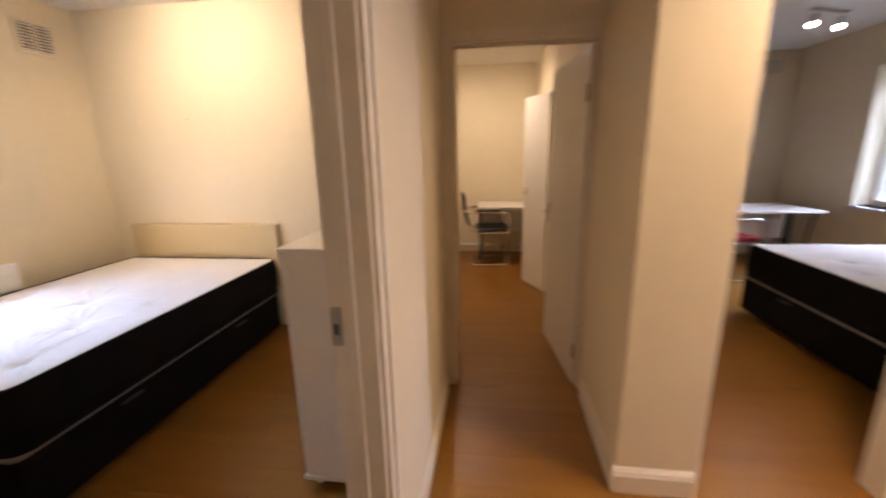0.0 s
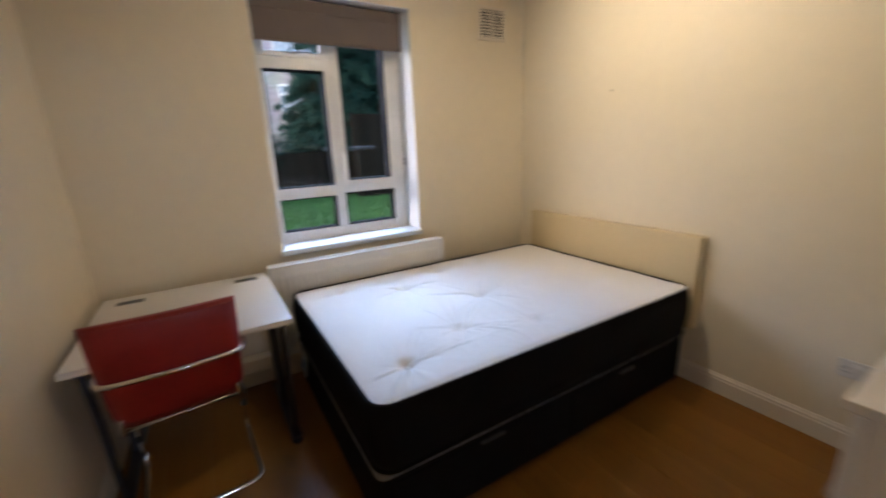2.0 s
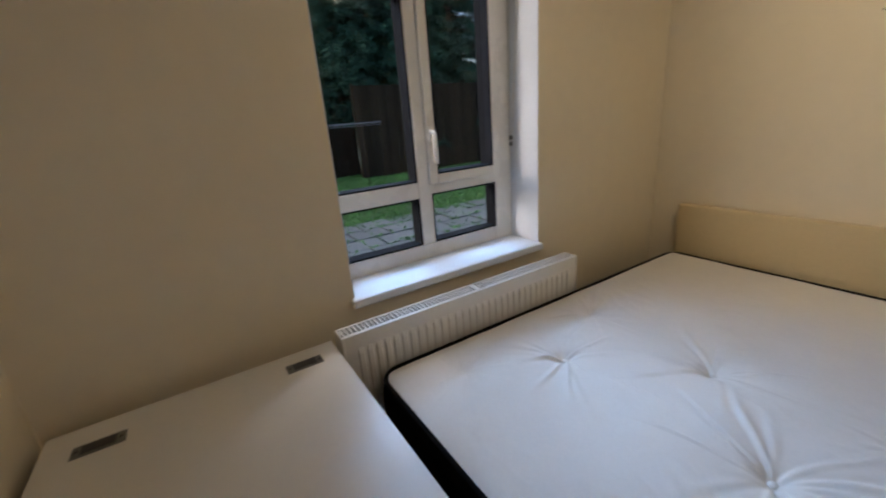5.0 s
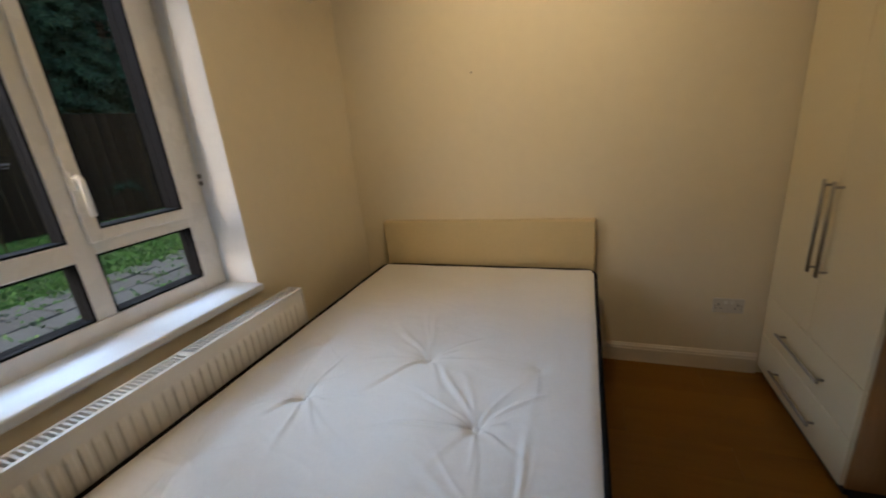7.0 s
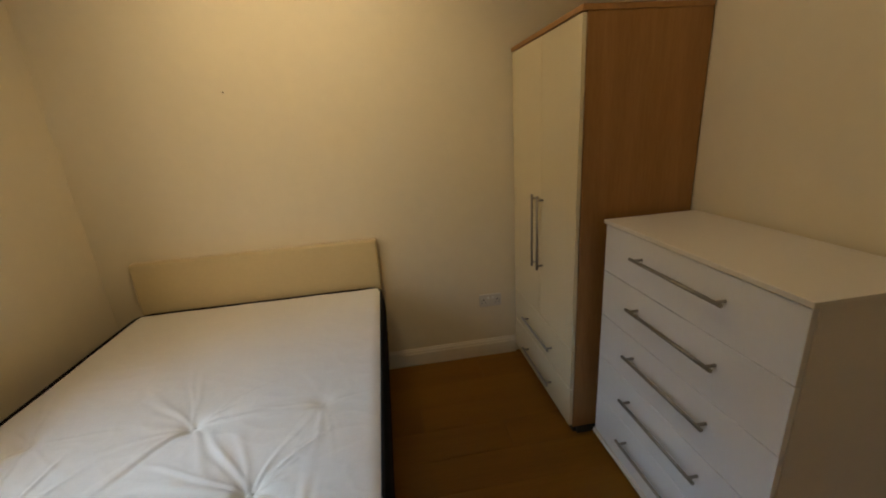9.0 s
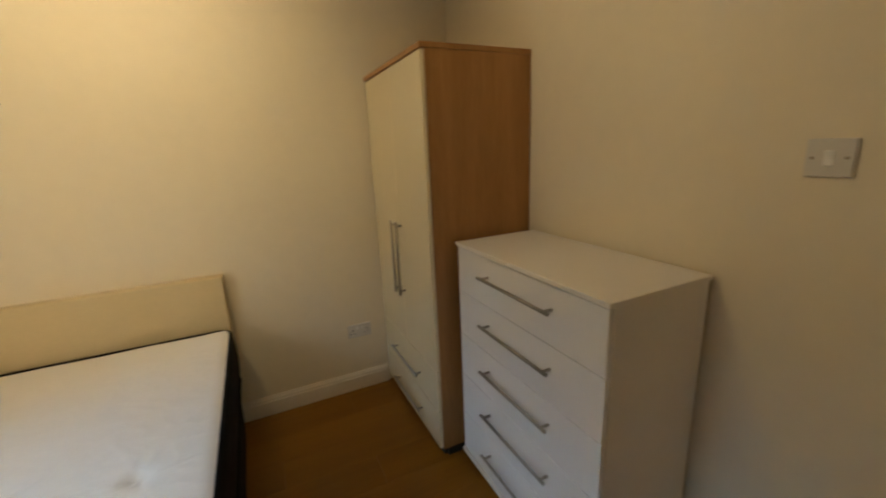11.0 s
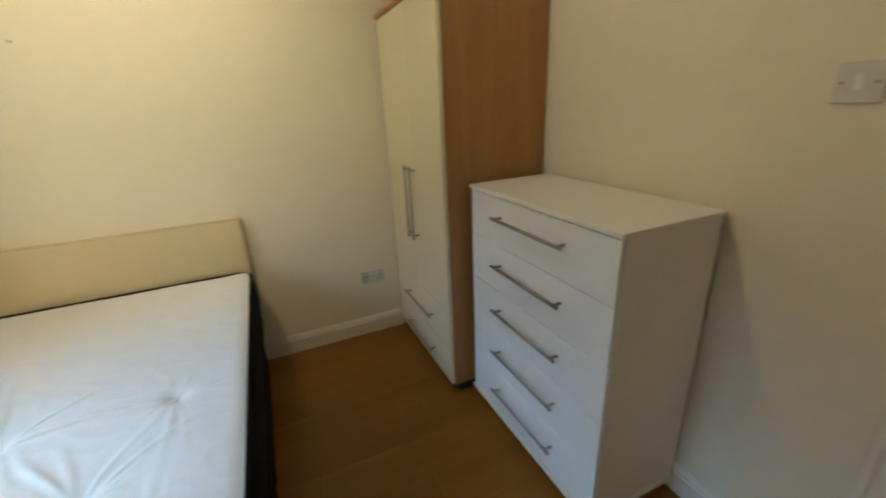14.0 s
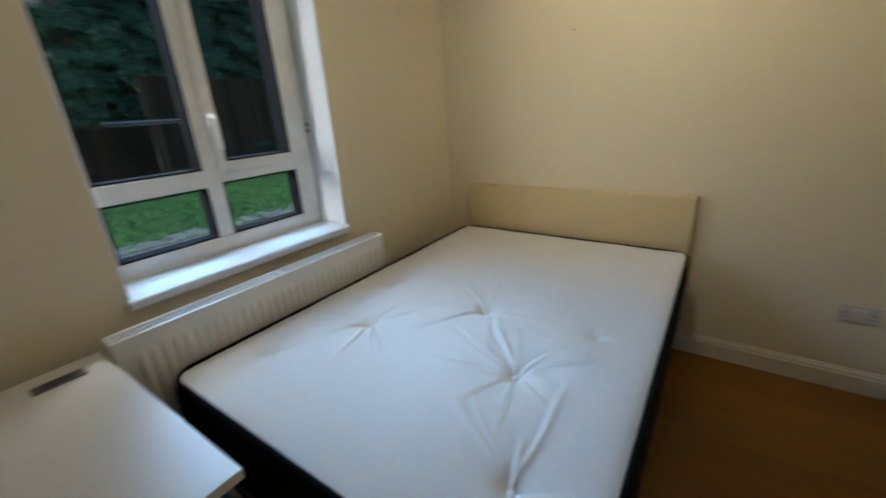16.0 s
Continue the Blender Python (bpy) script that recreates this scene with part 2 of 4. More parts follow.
GREYTRIM = mk("grey_bed_trim", (0.22, 0.21, 0.20), 0.8, var=0.15, bump=0.2)
LEATHER = mk("cream_faux_leather", (0.64, 0.515, 0.29), 0.45, var=0.04, scale=4, bump=0.25, bump_scale=350)
RED = mk("red_leather", (0.25, 0.011, 0.007), 0.42, var=0.15, scale=6, bump=0.25, bump_scale=300)
BLACKLEATHER = mk("black_leather", (0.018, 0.017, 0.017), 0.42, var=0.2, bump=0.25, bump_scale=300)
BLIND = mk("taupe_blind_fabric", (0.155, 0.125, 0.11), 0.85, var=0.08, scale=5, fine=150, bump=0.3, bump_scale=600)
PLATE = mk("white_plastic_plate", (0.62, 0.58, 0.51), 0.35, var=0.03, bump=0.0)
HINGE = mk("dull_brass_hinge", (0.30, 0.24, 0.17), 0.4, metal=0.9, var=0.15)
GLASS = mk_glass("window_glass")
BULB = mk_glow("lamp_face", (1.0, 0.86, 0.66), 14.0)
DARKEDGE = mk("dark_door_edge", (0.03, 0.025, 0.022), 0.5, var=0.2)
BOARD = mk_wood("board_wood", (0.48, 0.25, 0.09), (0.36, 0.17, 0.055), 2, rough=0.5)
TAGWHITE = mk("tag_white", (0.7, 0.74, 0.8), 0.6)
TAGBLUE = mk("tag_blue", (0.10, 0.25, 0.55), 0.6)
GROUND = mk("garden_soil", (0.05, 0.07, 0.028), 0.95, var=0.35, scale=0.6, fine=9, bump=0.8, bump_scale=25)
PAVER = mk("paving_slab", (0.045, 0.051, 0.053), 0.9, var=0.2, scale=2.5, fine=30, bump=0.5, bump_scale=60, rand=0.35)
ASPHALT = mk("asphalt", (0.045, 0.048, 0.055), 0.9, var=0.15, scale=1.0, fine=60, bump=0.5, bump_scale=120)
CONCRETE = mk("concrete", (0.135, 0.14, 0.15), 0.85, var=0.12, scale=2, fine=30, bump=0.4, bump_scale=80)
FENCEWOOD = mk("fence_wood", (0.017, 0.0125, 0.008), 0.9, var=0.3, scale=1.5, fine=5, bump=0.0, rand=0.6)
for dull in (GASKET, FENCEWOOD, BLACKCLOTH):
    dull.node_tree.nodes["Principled BSDF"].inputs["Specular IOR Level"].default_value = 0.08
BARK = mk("bark", (0.07, 0.05, 0.035), 0.95, var=0.35, scale=4, fine=30, bump=1.0, bump_scale=30)
BRICK = mk_brick("brick_wall")
EXT = mk("outer_render", (0.13, 0.105, 0.09), 0.9, var=0.1)
SLATE = mk("roof_slate", (0.07, 0.07, 0.08), 0.8, var=0.2)
DARKGLASS = mk("far_window_glass", (0.30, 0.36, 0.42), 0.1, var=0.2, bump=0.0)
GRASS = mk_leaf("grass_leaves", (0.062, 0.165, 0.036), (0.016, 0.055, 0.014))
CONIFER = mk_leaf("conifer_sprays", (0.027, 0.082, 0.052), (0.004, 0.014, 0.010), 0.8)
HEDGE = mk_leaf("hedge_leaves", (0.095, 0.225, 0.03), (0.015, 0.045, 0.008), 0.45)
DARKTREE = mk_leaf("dark_tree_leaves", (0.075, 0.12, 0.045), (0.02, 0.04, 0.018))
REDTREE = mk_leaf("copper_leaves", (0.13, 0.06, 0.045), (0.04, 0.02, 0.02))
POSTWOOD = mk_wood("bollard_wood", (0.045, 0.043, 0.042), (0.022, 0.021, 0.02), 2, rough=0.9, coarse=8)

# ---- building blocks ----


def box(bm, x0, x1, y0, y1, z0, z1, bevel=0.0, seg=2):
    x0, x1, y0, y1, z0, z1 = min(x0, x1), max(x0, x1), min(y0, y1), max(y0, y1), min(z0, z1), max(z0, z1)
    v = [bm.verts.new(p) for p in ((x0, y0, z0), (x1, y0, z0), (x1, y1, z0), (x0, y1, z0), (x0, y0, z1), (x1, y0, z1), (x1, y1, z1), (x0, y1, z1))]
    f = [bm.faces.new([v[i] for i in q]) for q in ((3, 2, 1, 0), (4, 5, 6, 7), (0, 1, 5, 4), (1, 2, 6, 5), (2, 3, 7, 6), (3, 0, 4, 7))]
    if bevel:
        bmesh.ops.bevel(bm, geom=list({e for q in f for e in q.edges}), offset=bevel, segments=seg, affect="EDGES", profile=0.5)
    return bm


def boxes(*items, bevel=0.0, seg=2):
    bm = bmesh.new()
    for it in items:
        box(bm, *it, bevel=bevel, seg=seg)
    return bm


def rounded(points, r, n=5, closed=False):
    """A polyline with its corners rounded."""
    pts = [Vector(p) for p in points]
    out = []
    for i, p in enumerate(pts):
        if not closed and i in (0, len(pts) - 1):
            out.append(p)
            continue
        a, b = pts[i - 1], pts[(i + 1) % len(pts)]
        da, db = (a - p), (b - p)
        k = min(r, da.length * 0.49, db.length * 0.49)
        s, e = p + da.normalized() * k, p + db.normalized() * k
        for j in range(n + 1):
            u = j / n
            out.append((1 - u) ** 2 * s + 2 * u * (1 - u) * p + u * u * e)
    return out


def tube(bm, pts, r, seg=10, closed=False, taper=None):
    pts = [Vector(p) for p in pts]
    n = len(pts)
    rings, up = [], None
    for i, p in enumerate(pts):
        if closed:
            d = (pts[(i + 1) % n] - pts[i - 1]).normalized()
        else:
            d = (pts[min(i + 1, n - 1)] - pts[max(i - 1, 0)]).normalized()
        if up is None:
            up = d.orthogonal().normalized()
        up = (up - d * up.dot(d)).normalized()
        side = d.cross(up)
        rr = r * (taper(i / max(1, n - 1)) if taper else 1)
        rings.append([bm.verts.new(p + (up * math.cos(a) + side * math.sin(a)) * rr) for a in (2 * math.pi * k / seg for k in range(seg))])
    for i in range(n if closed else n - 1):
        a, b = rings[i], rings[(i + 1) % n]
        for k in range(seg):
            f = bm.faces.new((a[k], a[(k + 1) % seg], b[(k + 1) % seg], b[k]))
            f.smooth = True
    if not closed:
        bm.faces.new(list(reversed(rings[0])))
        bm.faces.new(rings[-1])
    return bm


def link(name, bm, material, smooth=False):
    bmesh.ops.recalc_face_normals(bm, faces=bm.faces)
    me = bpy.data.meshes.new(name)
    if smooth:
        for f in bm.faces:
            f.smooth = True
    bm.to_mesh(me)
    bm.free()
    me.materials.append(material)
    return new(name, me)


def part(name, bm, material, parent, label="", smooth=False):
    """Links a bmesh, in its thing's own coordinates, as one mesh under a thing or a part."""
    ob = link(name, bm, material, smooth)
    ob.parent = parent
    if label:
        ob["label"] = label
    return ob


def thing(name, label, category, m=None, group="", kind=""):
    ob = new(name)
    ob.empty_display_size = 0.1
    if m is not None:
        ob.matrix_world = m
    return tagged(ob, label, category, group, kind)


def solid(name, bm, material, label, category, group="", kind="", smooth=False):
    return tagged(link(name, bm, material, smooth), label, category, group, kind)


def structure(name, bm, material, label, category):
    return solid(name, bm, material, label, category, kind="structure")


def quads(name, verts, material, parent=None, label="", n=4):
    """Many small leaves in one mesh, n corners each."""
    v = np.asarray(verts, dtype=float).reshape(-1, 3)
    me = bpy.data.meshes.new(name)
    me.from_pydata(v.tolist(), [], np.arange(len(v)).reshape(-1, n).tolist())
    me.materials.append(material)
    ob = new(name, me)
    if parent:
        ob.parent = parent
    if label:
        ob["label"] = label
    return ob


# ---- the shell ----
H = 2.6
structure("wall_west", boxes((-0.3, 0, -3.1, -2.0, -0.25, H), (-0.3, 0, -1.013, 0.12, -0.25, H), (-0.3, 0, -2.0, -1.013, -0.25, 0.815), (-0.3, 0, -2.0, -1.013, 2.345, H)), WALL, "cream-painted outer bedroom wall with a deep window opening", "wall")
structure("wall_north", boxes((0, 3.03, 0, 0.12, 0, H)), WALL, "plain cream-painted wall behind the bed", "wall")
structure("wall_south", boxes((0, 2.92, -3.1, -2.945, 0, H)), WALL, "plain cream-painted bedroom wall beside the desk", "wall")
structure("wall_east", boxes((2.92, 3.03, -2.16, 0, 0, H), (2.92, 3.03, -2.96, -2.16, 2.06, H), (2.92, 3.03, -3.1, -2.96, 0, H)), WALL, "cream-painted wall with the bedroom doorway", "wall")
structure("wall_corridor_end", boxes((3.03, 3.06, -0.8, -0.68, 0, H), (3.06, 3.87, -0.8, -0.68, 2.035, H)), WALL, "cream-painted wall over the far doorway", "wall")
structure("wall_partition", boxes((3.87, 4.17, -1.55, 2.75, 0, H), (3.85, 3.87, -1.55, -0.68, 0, H)), WALL, "cream-painted partition with a square end", "wall")
structure("wall_hall_north", boxes((4.95, 7.08, -1.52, -1.4, 0, H), (4.17, 4.95, -1.52, -1.4, 2.06, H)), WALL, "cream-painted hall wall with an open doorway", "wall")
structure("wall_front", boxes((7.08, 7.38, -1.4, 0.35, -0.22, H), (7.08, 7.38, 1.63, 2.87, -0.22, H), (7.08, 7.38, 0.35, 1.63, -0.22, 0.82), (7.08, 7.38, 0.35, 1.63, 2.2, H), (7.08, 7.38, -1.56, -1.4, -0.22, H), (7.08, 7.38, -2.5, -2.353, -0.22, H), (7.08, 7.38, -2.353, -1.56, 2.24, H)), WALL, "cream-painted front wall with door and window openings", "wall")
structure("wall_hall_south", boxes((5.5, 7.08, -2.5, -2.353, 0, H), (5.5, 5.65, -3.2, -2.5, 0, H), (4.1, 5.65, -3.32, -3.2, 0, H), (3.8, 4.1, -3.32, -2.97, 0, H), (2.91, 3.8, -3.1, -2.97, 2.06, H)), WALL, "cream-painted hall wall that steps out by the front door", "wall")
structure("wall_far_north", boxes((2.0, 7.08, 2.75, 2.87, 0, H), (1.9, 2.0, 0.12, 2.87, 0, H)), WALL, "plain cream-painted wall of the far rooms", "wall")
structure("wall_rear", boxes((2.4, 2.52, -5.0, -3.1, 0, H), (2.4, 4.62, -5.12, -5.0, 0, H), (4.5, 4.62, -5.0, -3.32, 0, H)), WALL, "plain wall closing the room behind", "wall")
structure("ceiling", boxes((-0.3, 7.38, -5.12, 2.87, H, H + 0.12)), CEIL, "matt white ceiling", "ceiling")


def skirting(runs):
    """Lengths of stepped skirting: (x0, y0, x1, y1, normal x, normal y)."""
    bm = bmesh.new()
    prof = ((0, 0.002), (0.018, 0.002), (0.018, 0.088), (0.014, 0.094), (0.014, 0.103), (0.007, 0.113), (0.005, 0.12), (0, 0.12))
    for x0, y0, x1, y1, nx, ny in runs:
        a = [bm.verts.new((x0 + nx * d, y0 + ny * d, z)) for d, z in prof]
        b = [bm.verts.new((x1 + nx * d, y1 + ny * d, z)) for d, z in prof]
        for i in range(len(prof)):
            j = (i + 1) % len(prof)
            bm.faces.new((a[i], a[j], b[j], b[i]))
        bm.faces.new(a)
        bm.faces.new(list(reversed(b)))
    return bm


structure("baseboard_bedroom", skirting([(0, 0, 2.385, 0, 0, -1), (0, -2.927, 0, -0.018, 1, 0), (0, -2.945, 2.9, -2.945, 0, 1), (2.92, -2.118, 2.92, -0.8, -1, 0)]), GLOSS, "cream gloss skirting board with a stepped top", "skirting")
structure("baseboard_hall", skirting([(3.03, -2.118, 3.03, -0.87, 1, 0), (3.85, -1.55, 3.85, -0.87, -1, 0), (3.834, -1.55, 4.17, -1.55, 0, -1), (5.02, -1.52, 7.08, -1.52, 0, -1), (5.5, -3.180, 5.5, -2.337, -1, 0), (4.118, -3.2, 5.5, -3.2, 0, 1), (4.1, -3.18, 4.1, -2.954, 1, 0), (3.842, -2.97, 4.1, -2.97, 0, 1), (5.484, -2.353, 7.08, -2.353, 0, 1)]), GLOSS, "cream gloss skirting board round the hall", "skirting")
structure("baseboard_far_rooms", skirting([(2.0, 2.75, 3.87, 2.75, 0, -1), (4.17, 2.75, 7.08, 2.75, 0, -1), (3.87, 1.4, 3.87, 2.73, -1, 0), (7.08, -1.4, 7.08, 2.73, -1, 0)]), GLOSS, "cream gloss skirting board of the far rooms", "skirting")


def door_frame(name, along, u0, u1, v0, v1, top, sides, label, stop_v=None):
    """Lining, stop and architraves of a doorway in a wall that runs along 'x' or 'y', from u0 to u1 between its faces v0 and v1."""
    t = thing(name, label, "door frame", kind="structure")

    def put(part_name, *items, bevel=0.003, material=GLOSS):
        bm = bmesh.new()
        for a0, a1, b0, b1, z0, z1 in items:
            if along == "y":
                box(bm, b0, b1, a0, a1, z0, z1, bevel)
            else:
                box(bm, a0, a1, b0, b1, z0, z1, bevel)
        return part(part_name, bm, material, t)

    w = 0.03
    put("jamb", (u0, u0 + w, v0 - 0.002, v1 + 0.002, 0.001, top))
    put("jamb", (u1 - w, u1, v0 - 0.002, v1 + 0.002, 0.001, top))
    put("head", (u0 + w, u1 - w, v0 - 0.002, v1 + 0.002, top - w, top))
    if stop_v is not None:
        put("stop", (u0 + w, u0 + w + 0.012, stop_v, stop_v + 0.03, 0.001, top - w - 0.012))
        put("stop", (u1 - w - 0.012, u1 - w, stop_v, stop_v + 0.03, 0.001, top - w - 0.012))
        put("stop", (u0 + w, u1 - w, stop_v, stop_v + 0.03, top - w - 0.012, top - w))
    for s in sides:
        f = v0 if s < 0 else v1
        g0, g1 = (f - 0.014, f - 0.002) if s < 0 else (f + 0.002, f + 0.014)
        put("architrave", (u0 - 0.045, u0 + 0.018, g0, g1, 0.001, top + 0.04), bevel=0.004)
        put("architrave", (u1 - 0.018, u1 + 0.045, g0, g1, 0.001, top + 0.04), bevel=0.004)
        put("architrave", (u0 + 0.018, u1 - 0.018, g0, g1, top - 0.018, top + 0.04), bevel=0.004)
        g0, g1 = (f - 0.021, f - 0.0142) if s < 0 else (f + 0.0142, f + 0.021)
        put("moulding", (u0 - 0.044, u0 - 0.02, g0, g1, 0.001, top + 0.036), bevel=0.003)
        put("moulding", (u1 + 0.02, u1 + 0.044, g0, g1, 0.001, top + 0.036), bevel=0.003)
    return t


f1 = door_frame("door_frame_bedroom", "y", -2.96, -2.16, 2.92, 3.03, 2.06, (-1, 1), "cream gloss door lining and architraves", stop_v=2.955)
part("strike_plate", boxes((2.916, 2.945, -2.1925, -2.1885, 0.985, 1.09), bevel=0.0008, seg=1), STEEL, f1, "worn steel strike plate")
part("strike_hole", boxes((2.922, 2.936, -2.1935, -2.1924, 1.015, 1.045)), BLACKPLASTIC, f1)
door_frame("door_frame_corridor", "x", 3.06, 3.87, -0.8, -0.68, 2.035, (-1,), "cream gloss door lining at the corridor's end", stop_v=-0.76)
door_frame("door_frame_south", "x", 2.965, 3.795, -3.1, -2.97, 2.06, (1,), "cream gloss door lining onto the hall")
door_frame("door_frame_side_room", "x", 4.17, 4.95, -1.52, -1.4, 2.06, (1,), "cream gloss door lining of the side room")


def lever(parent, x, side, z, edge_dir):
    """A lever handle on a backplate, on the face y = side's face of a leaf that lies along x."""
    y = 0.019 * side
    bp = part("backplate", boxes((x - 0.021, x + 0.021, y, y + 0.006 * side, z - 0.075, z + 0.075), bevel=0.002), CHROME, parent, "chrome backplate")
    bm = bmesh.new()
    tube(bm, [(x, y, z + 0.02), (x, y + 0.05 * side, z + 0.02)], 0.010, 10)
    tube(bm, rounded([(x, y + 0.048 * side, z + 0.02), (x - edge_dir * 0.03, y + 0.052 * side, z + 0.022), (x - edge_dir * 0.115, y + 0.05 * side, z + 0.012)], 0.02), 0.009, 10, taper=lambda u: 1.0 - 0.3 * u)
    part("lever", bm, CHROME, bp)


def door(name, hinge, yaw, width, label, height=1.985, z0=0.008, hinges=(0.23, 1.75), flip=1, levers=True):
    """A flush door leaf: its hinge edge stands at the origin, and it reaches along local x."""
    t = thing(name, label, "door", Matrix.Translation(hinge) @ pose(0, 0, 0, 0, 0, yaw), kind="structure")
    leaf = part("leaf", boxes((0.003, width, -0.019, 0.019, z0, height), bevel=0.002), DOORPAINT, t)
    if levers:
        for s in (1, -1):
            lever(leaf, width - 0.055, s, 1.0, 1)
        part("latch_plate", boxes((width - 0.001, width + 0.0015, -0.011, 0.011, 0.94, 1.07)), STEEL, leaf)
    if hinges:
        for z in hinges:
            h = part("hinge", tube(bmesh.new(), [(0, flip * 0.022, z - 0.045), (0, flip * 0.022, z + 0.045)], 0.006, 8), HINGE, t, "dull metal butt hinge")
            part("hinge_plate", boxes((-0.012, 0.022, flip * 0.0192, flip * 0.021, z - 0.042, z + 0.042)), HINGE, h)
    return t


door("door_1", (2.93, -2.925, 0), 180 - 12, 0.735, "white flush bedroom door standing wide open")
door("door_2", (3.833, -0.735, 0), 97, 0.735, "white flush door standing open into the far room", flip=1)
door("door_3", (3.755, -3.03, 0), -97, 0.76, "white flush door standing open onto the hall", hinges=(0.42, 1.75), flip=-1)
door("door_4", (3.85, 0.98, 0), 117, 0.44, "narrow white door ajar in the far room", hinges=())

# ---- bedroom window ----
win = thing("window_1", "white plastic casement window with a top light and two low panes", "window", kind="structure")
FX0, FX1 = -0.265, -0.195
part("frame", boxes((FX0, FX1, -2.0, -1.945, 0.85, 2.345), (FX0, FX1, -1.118, -1.013, 0.85, 2.345), (FX0, FX1, -1.945, -1.118, 0.85, 0.925), (FX0, FX1, -1.945, -1.118, 2.275, 2.345), bevel=0.004), UPVC, win)
part("mullion", boxes((FX0, FX1, -1.566, -1.498, 0.925, 2.275), bevel=0.004), UPVC, win)
part("transom", boxes((FX0, FX1, -1.945, -1.566, 1.148, 1.22), (FX0, FX1, -1.498, -1.118, 1.160, 1.222), (FX0, FX1, -1.945, -1.566, 1.966, 2.05), bevel=0.004), UPVC, win)


def sash(parent, y0, y1, z0, z1, w, x0, x1):
    return part("sash", boxes((x0, x1, y0, y0 + w, z0, z1), (x0, x1, y1 - w, y1, z0, z1), (x0, x1, y0 + w, y1 - w, z0, z0 + w), (x0, x1, y0 + w, y1 - w, z1 - w, z1), bevel=0.004), UPVC, parent)


sash(win, -1.512, -1.10, 1.205, 2.30, 0.044, FX1 + 0.001, FX1 + 0.018)
sash(win, -1.955, -1.556, 2.035, 2.30, 0.03, FX1 + 0.001, FX1 + 0.016)
for y0, y1, z0, z1 in ((-1.945, -1.566, 0.925, 1.148), (-1.498, -1.118, 0.925, 1.16), (-1.945, -1.566, 1.22, 1.966), (-1.498, -1.118, 1.222, 2.275), (-1.945, -1.566, 2.05, 2.275)):
    g = 0.008
    if z1 - z0 > 1:
        y0, y1, z0, z1 = -1.4695, -1.1425, 1.2475, 2.2575
    gx = FX1 + (0.0165 if z1 - z0 > 1 else -0.004)
    part("gasket", boxes((-0.272, gx, y0, y0 + g, z0, z1), (-0.272, gx, y1 - g, y1, z0, z1), (-0.272, gx, y0 + g, y1 - g, z0, z0 + g), (-0.272, gx, y0 + g, y1 - g, z1 - g, z1)), GASKET, win)
    p = part("pane", boxes((-0.236, -0.230, y0 + g, y1 - g, z0 + g, z1 - g)), GLASS, win)
    p.visible_shadow = False
bm = boxes((FX1 + 0.018, FX1 + 0.03, -1.507, -1.480, 1.39, 1.46), bevel=0.004)
tube(bm, rounded([(FX1 + 0.03, -1.494, 1.435), (FX1 + 0.055, -1.494, 1.43), (FX1 + 0.058, -1.494, 1.30)], 0.02), 0.010, 8)
part("handle", bm, UPVC, win, "white window handle")
bm = boxes((FX1 + 0.016, FX1 + 0.026, -1.80, -1.72, 2.055, 2.068), bevel=0.003)
tube(bm, rounded([(FX1 + 0.026, -1.76, 2.062), (FX1 + 0.045, -1.74, 2.062), (FX1 + 0.045, -1.64, 2.066)], 0.015), 0.006, 8)
part("stay", bm, STEEL, win, "metal stay of the top light")
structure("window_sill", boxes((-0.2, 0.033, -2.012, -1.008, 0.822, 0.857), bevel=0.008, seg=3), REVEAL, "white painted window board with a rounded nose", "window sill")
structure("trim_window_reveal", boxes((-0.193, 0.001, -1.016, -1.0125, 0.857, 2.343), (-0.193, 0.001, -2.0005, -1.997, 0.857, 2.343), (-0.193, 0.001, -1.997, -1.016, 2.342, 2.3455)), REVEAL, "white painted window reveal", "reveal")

blind = thing("roller_blind", "taupe fabric roller blind, rolled up high in the window", "blind", pose(-0.1, -1.5, 2.345))
part("roll", tube(bmesh.new(), [(0, -0.485, -0.045), (0, 0.45, -0.045)], 0.034, 20), BLIND, blind)
part("fabric", boxes((0.031, 0.035, -0.485, 0.445, -0.235, -0.045), bevel=0.0012, seg=1), BLIND, blind)
part("fascia_fold", boxes((0.035, 0.042, -0.487, 0.447, -0.082, -0.015), bevel=0.002), BLIND, blind)
part("hem_bar", boxes((0.027, 0.041, -0.486, 0.446, -0.255, -0.235), bevel=0.005), BLIND, blind)
part("bracket", boxes((-0.04, 0.04, 0.452, 0.46, -0.09, -0.002)), UPVC, blind)
cord = part("pull_chain", tube(bmesh.new(), rounded([(0.01, 0.475, -0.03), (-0.07, 0.479, -0.95), (-0.09, 0.479, -0.96), (-0.065, 0.475, -0.03)], 0.03), 0.0022, 6), UPVC, blind)
part("chain_stop", boxes((-0.088, -0.072, 0.473, 0.484, -0.985, -0.965), (-0.088, -0.072, 0.473, 0.484, -1.015, -0.995), bevel=0.003), GREYPLASTIC, cord)

# ---- radiator ----


